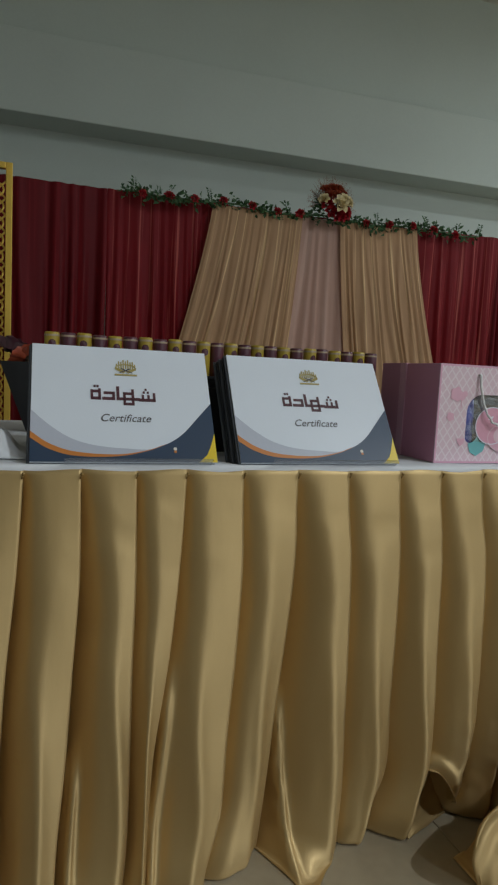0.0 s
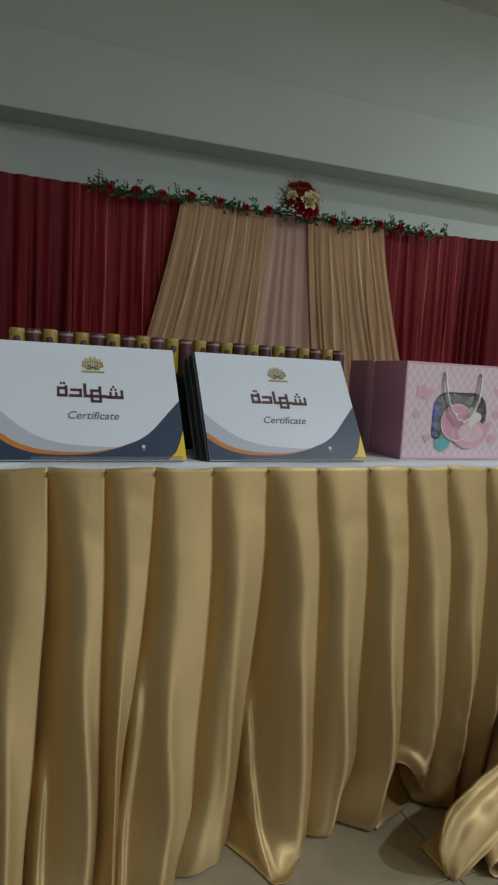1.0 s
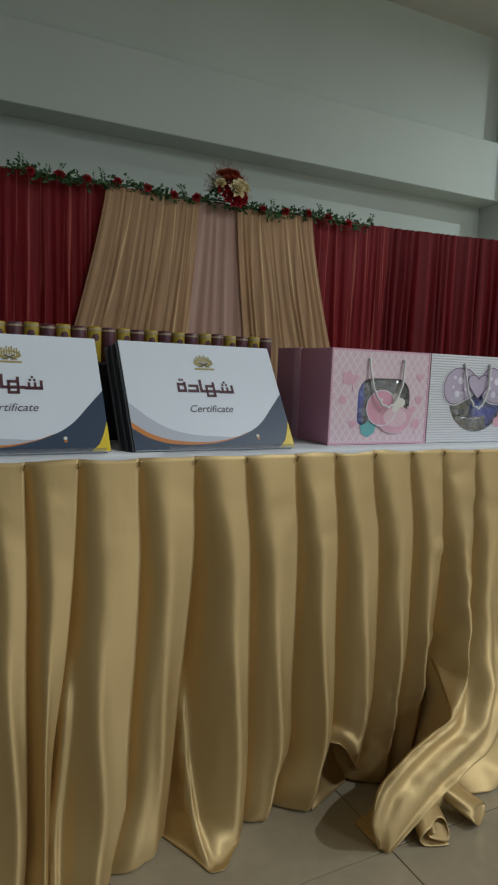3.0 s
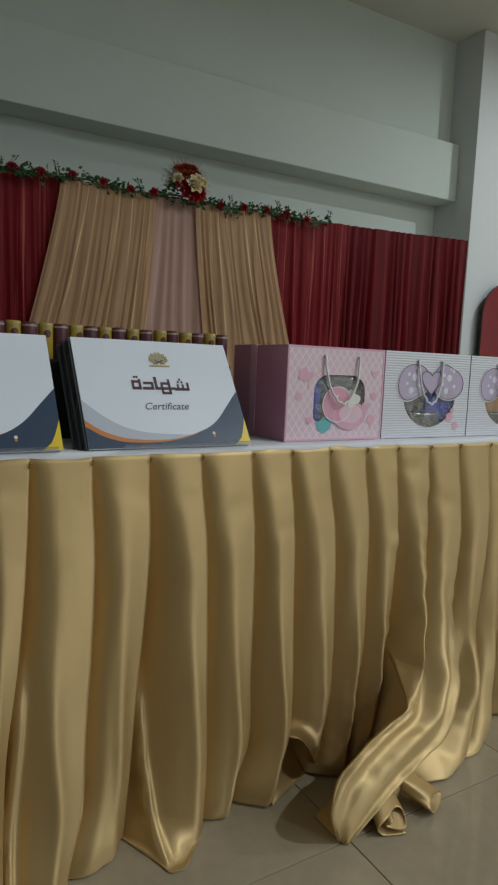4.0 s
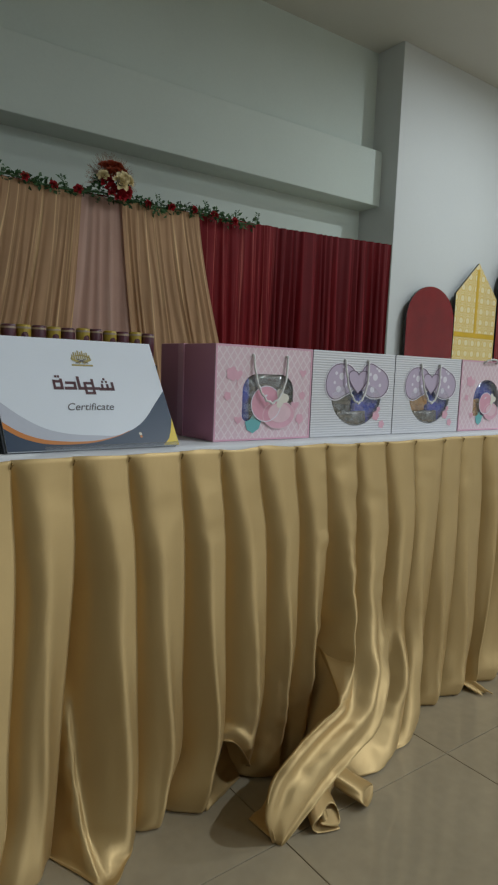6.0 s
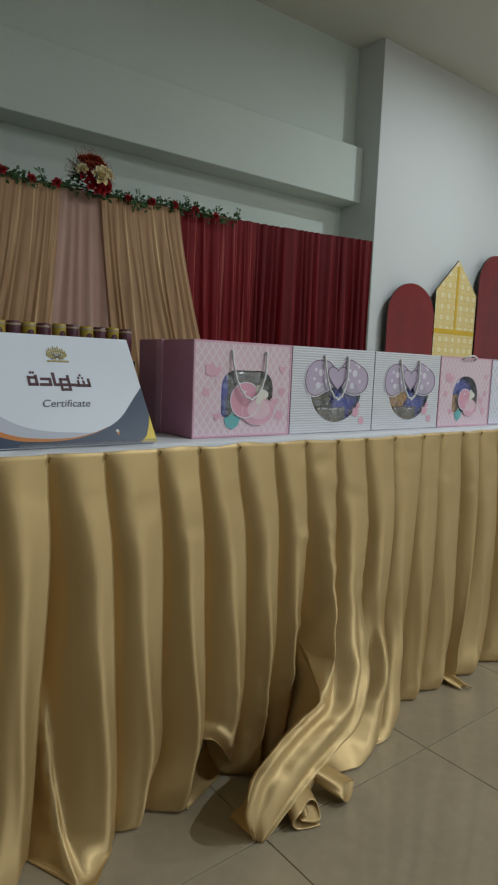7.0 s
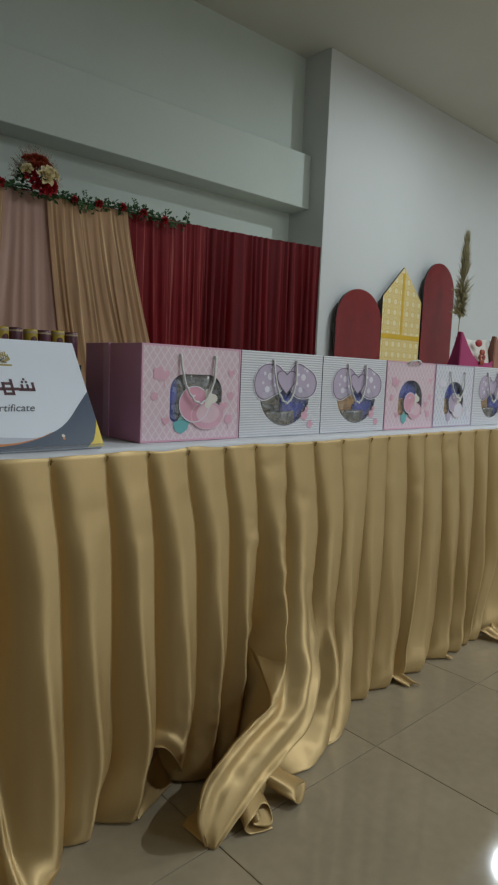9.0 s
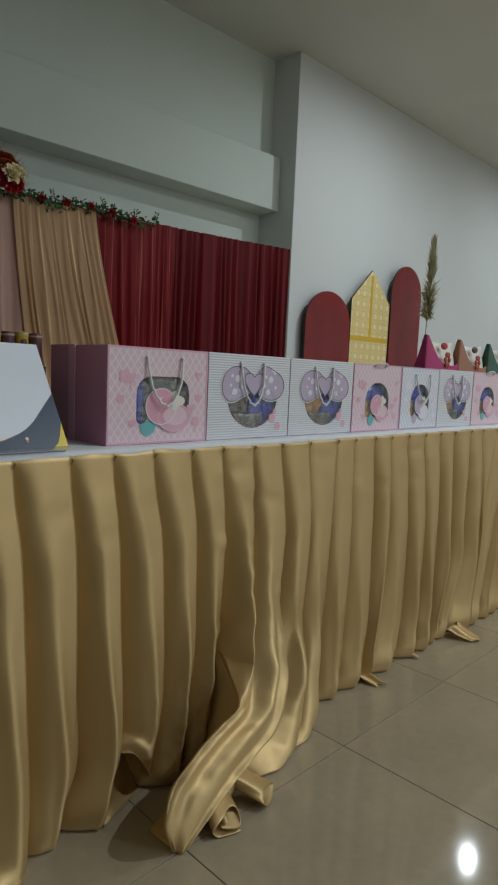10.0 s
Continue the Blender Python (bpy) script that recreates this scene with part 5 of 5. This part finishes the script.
# crumpled white napkin
rows = []
for j in range(17):
    row = []
    for i in range(21):
        u, v = i / 20, j / 16
        hgt = 0.042 * math.sin(math.pi * v) ** 0.6 * smooth01(u / 0.15) * smooth01((1 - u) / 0.45)
        row.append((-0.79 + 0.112 * u, 0.05 + 0.15 * v, TOP + 0.003 + hgt * (1 + 0.5 * noise.noise((u * 5, v * 5, 1))) + 0.003 * noise.noise((u * 14, v * 14, 5)) * (hgt > 0.004)))
    rows.append(row)
nap = tagged(part("napkin", grid_bm(rows), M_LINEN, smooth=True), "crumpled white cloth napkin lying on the table", "napkin")
nap.modifiers.new("thickness", "SOLIDIFY").thickness = 0.0015

# ---------------------------------------------------------------- gold lattice screen
screen = empty("lattice_screen", (-1.42, 2.4, 0), "gold painted lattice screen with pierced pattern", "screen")
SW, SH = 0.61, 1.865
for a, b, c, d in ((0, 0.03, 0, SH), (SW - 0.03, SW, 0, SH), (0.0302, SW - 0.0302, 0, 0.05), (0.0302, SW - 0.0302, SH - 0.03, SH)):
    part("frame_bar", box_bm(a, b, 0, 0.03, c, d), M_GOLD, screen, bevel=0.003)
cell, n = 0.0785, 0
for cxi in range(7):
    bm = bmesh.new()
    for czi in range(22):
        x, z = 0.03 + cell * (cxi + 0.5), 0.05 + cell * (czi + 0.5)
        if z > SH - 0.05:
            continue
        ring = [(x + 0.030 * math.cos(k / 12 * math.tau), 0.015, z + 0.030 * math.sin(k / 12 * math.tau)) for k in range(13)]
        tube_bm(ring, 0.0055, 5, bm)
        for s1, s2 in ((1, 1), (1, -1)):
            tube_bm([(x - s1 * cell / 2, 0.016, z - s2 * cell / 2), (x + s1 * cell / 2, 0.016, z + s2 * cell / 2)], 0.005, 5, bm)
    part("lattice_strip", bm, M_GOLD, screen, "pierced gold lattice")

# ---------------------------------------------------------------- painted arch boards by the white wall
def board(x, w, pts, mat, label, edge=0.02):
    b = empty("arch_board", (x, 3.85, 0), label, "backdrop board", "painted arch boards")
    part("panel", slab_bm(pts, 0.004), mat, b, bevel=0.001)
    bm = slab_bm(pts, edge)
    bmesh.ops.translate(bm, verts=bm.verts, vec=(0, 0.0045, 0))
    part("core", bm, M_EDGE, b, "dark side edge")
    return b


def arch_pts(w, spring, top):
    return [(0, 0.0), (w, 0.0)] + [(w / 2 + w / 2 * math.cos(math.pi * k / 24), spring + (top - spring) * math.sin(math.pi * k / 24)) for k in range(25)]


board(5.117, 0.864, arch_pts(0.864, 1.561, 1.94), M_MAROON, "glossy maroon round-topped arch board standing on the floor")
yb = board(5.997, 0.853, [(0, 0), (0.853, 0), (0.853, 1.913), (0.4265, 2.313), (0, 1.913)], M_YELLOW, "yellow patterned pointed board standing on the floor")
part("cross_band", box_bm(0.002, 0.851, -0.003, -0.0008, 1.40, 1.46), M_YELLOW2, yb, "plain yellow band")
part("cross_band", box_bm(0.40, 0.45, -0.003, -0.0008, 1.4605, 2.24), M_YELLOW2, yb, "plain yellow band")
board(6.893, 0.768, arch_pts(0.768, 2.094, 2.484), M_MAROON, "tall glossy maroon round-topped arch board on floor")

plume = empty("pampas_plume", (6.78, 3.3, 0), "tall dry olive pampas plume in a slim vase", "plume")
part("vase", grid_bm([[(r * math.cos(k / 20 * math.tau), r * math.sin(k / 20 * math.tau), z) for k in range(20)] for r, z in ((0.0, 0.0), (0.09, 0.0), (0.11, 0.15), (0.08, 0.45), (0.035, 0.62), (0.045, 0.66), (0.03, 0.65))], wrap=True), M_CREAM, plume, "pale slim vase", True)


def stem_at(t):
    return Vector((0.03 * math.sin(t * 3) + 0.17 * t, 0, 0.6 + 2.17 * t))


part("stalk", tube_bm([stem_at(k / 20) for k in range(21)], 0.006, 6), M_PLUME, plume, "", True)
rng = random.Random(12)
bm = bmesh.new()
for k in range(1300):
    upper = rng.random() < 0.6
    t = rng.uniform(0.70, 0.97) if upper else rng.uniform(0.50, 0.68)
    p = stem_at(t)
    a = rng.uniform(0, math.tau)
    reach = rng.uniform(0.03, 0.12) * (1.15 - (t - 0.70) / 0.27 * 0.9) if upper else rng.uniform(0.04, 0.24)
    rise = rng.uniform(0.16, 0.32) if upper else rng.uniform(-0.06, 0.24)
    tip = p + Vector((math.cos(a) * reach, math.sin(a) * reach * 0.6, rise * (1.3 - t if t > 0.9 else 1)))
    midp = p + (tip - p) * 0.45 + Vector((math.cos(a) * 0.02, 0, 0.035))
    side = Vector((rng.uniform(-1, 1), rng.uniform(-1, 1), 0)).normalized() * 0.0045
    v = [bm.verts.new(q) for q in (p - side * 0.4, p + side * 0.4, midp + side, tip, midp - side)]
    bm.faces.new(v)
tagged(part("feathery_head", bm, M_PLUME, plume, "feathery olive strands"), kind="stuff")

# ---------------------------------------------------------------- floor tiles
TS, TXO, TYO, GAP = 0.508, 0.133, -0.1, 0.0009


def tile_mesh():
    bm = box_bm(GAP, TS - GAP, GAP, TS - GAP, -0.009, 0.0)
    bmesh.ops.bevel(bm, geom=[e for e in bm.edges if all(v.co.z > -0.001 for v in e.verts)], offset=0.0008, segments=1, affect="EDGES")
    me = bpy.data.meshes.new("tile")
    bmesh.ops.recalc_face_normals(bm, faces=bm.faces)
    bm.to_mesh(me)
    bm.free()
    me.materials.append(M_TILE)
    return me


TILE = tile_mesh()
rest = bmesh.new()
for i in range(-10, 26):
    for j in range(-12, 9):
        x, y = TXO + i * TS, TYO + j * TS
        if -4 <= i < 16 and -6 <= j < 9:
            ob = new("tile", TILE)
            ob.parent = floor
            ob.location = (x, y, -0.0)
        elif x + TS < X1 and x > X0:
            box_bm(x + GAP, x + TS - GAP, y + GAP, y + TS - GAP, -0.009, 0.0, rest)
tagged(part("far_tiles", rest, M_TILE, floor), kind="stuff")
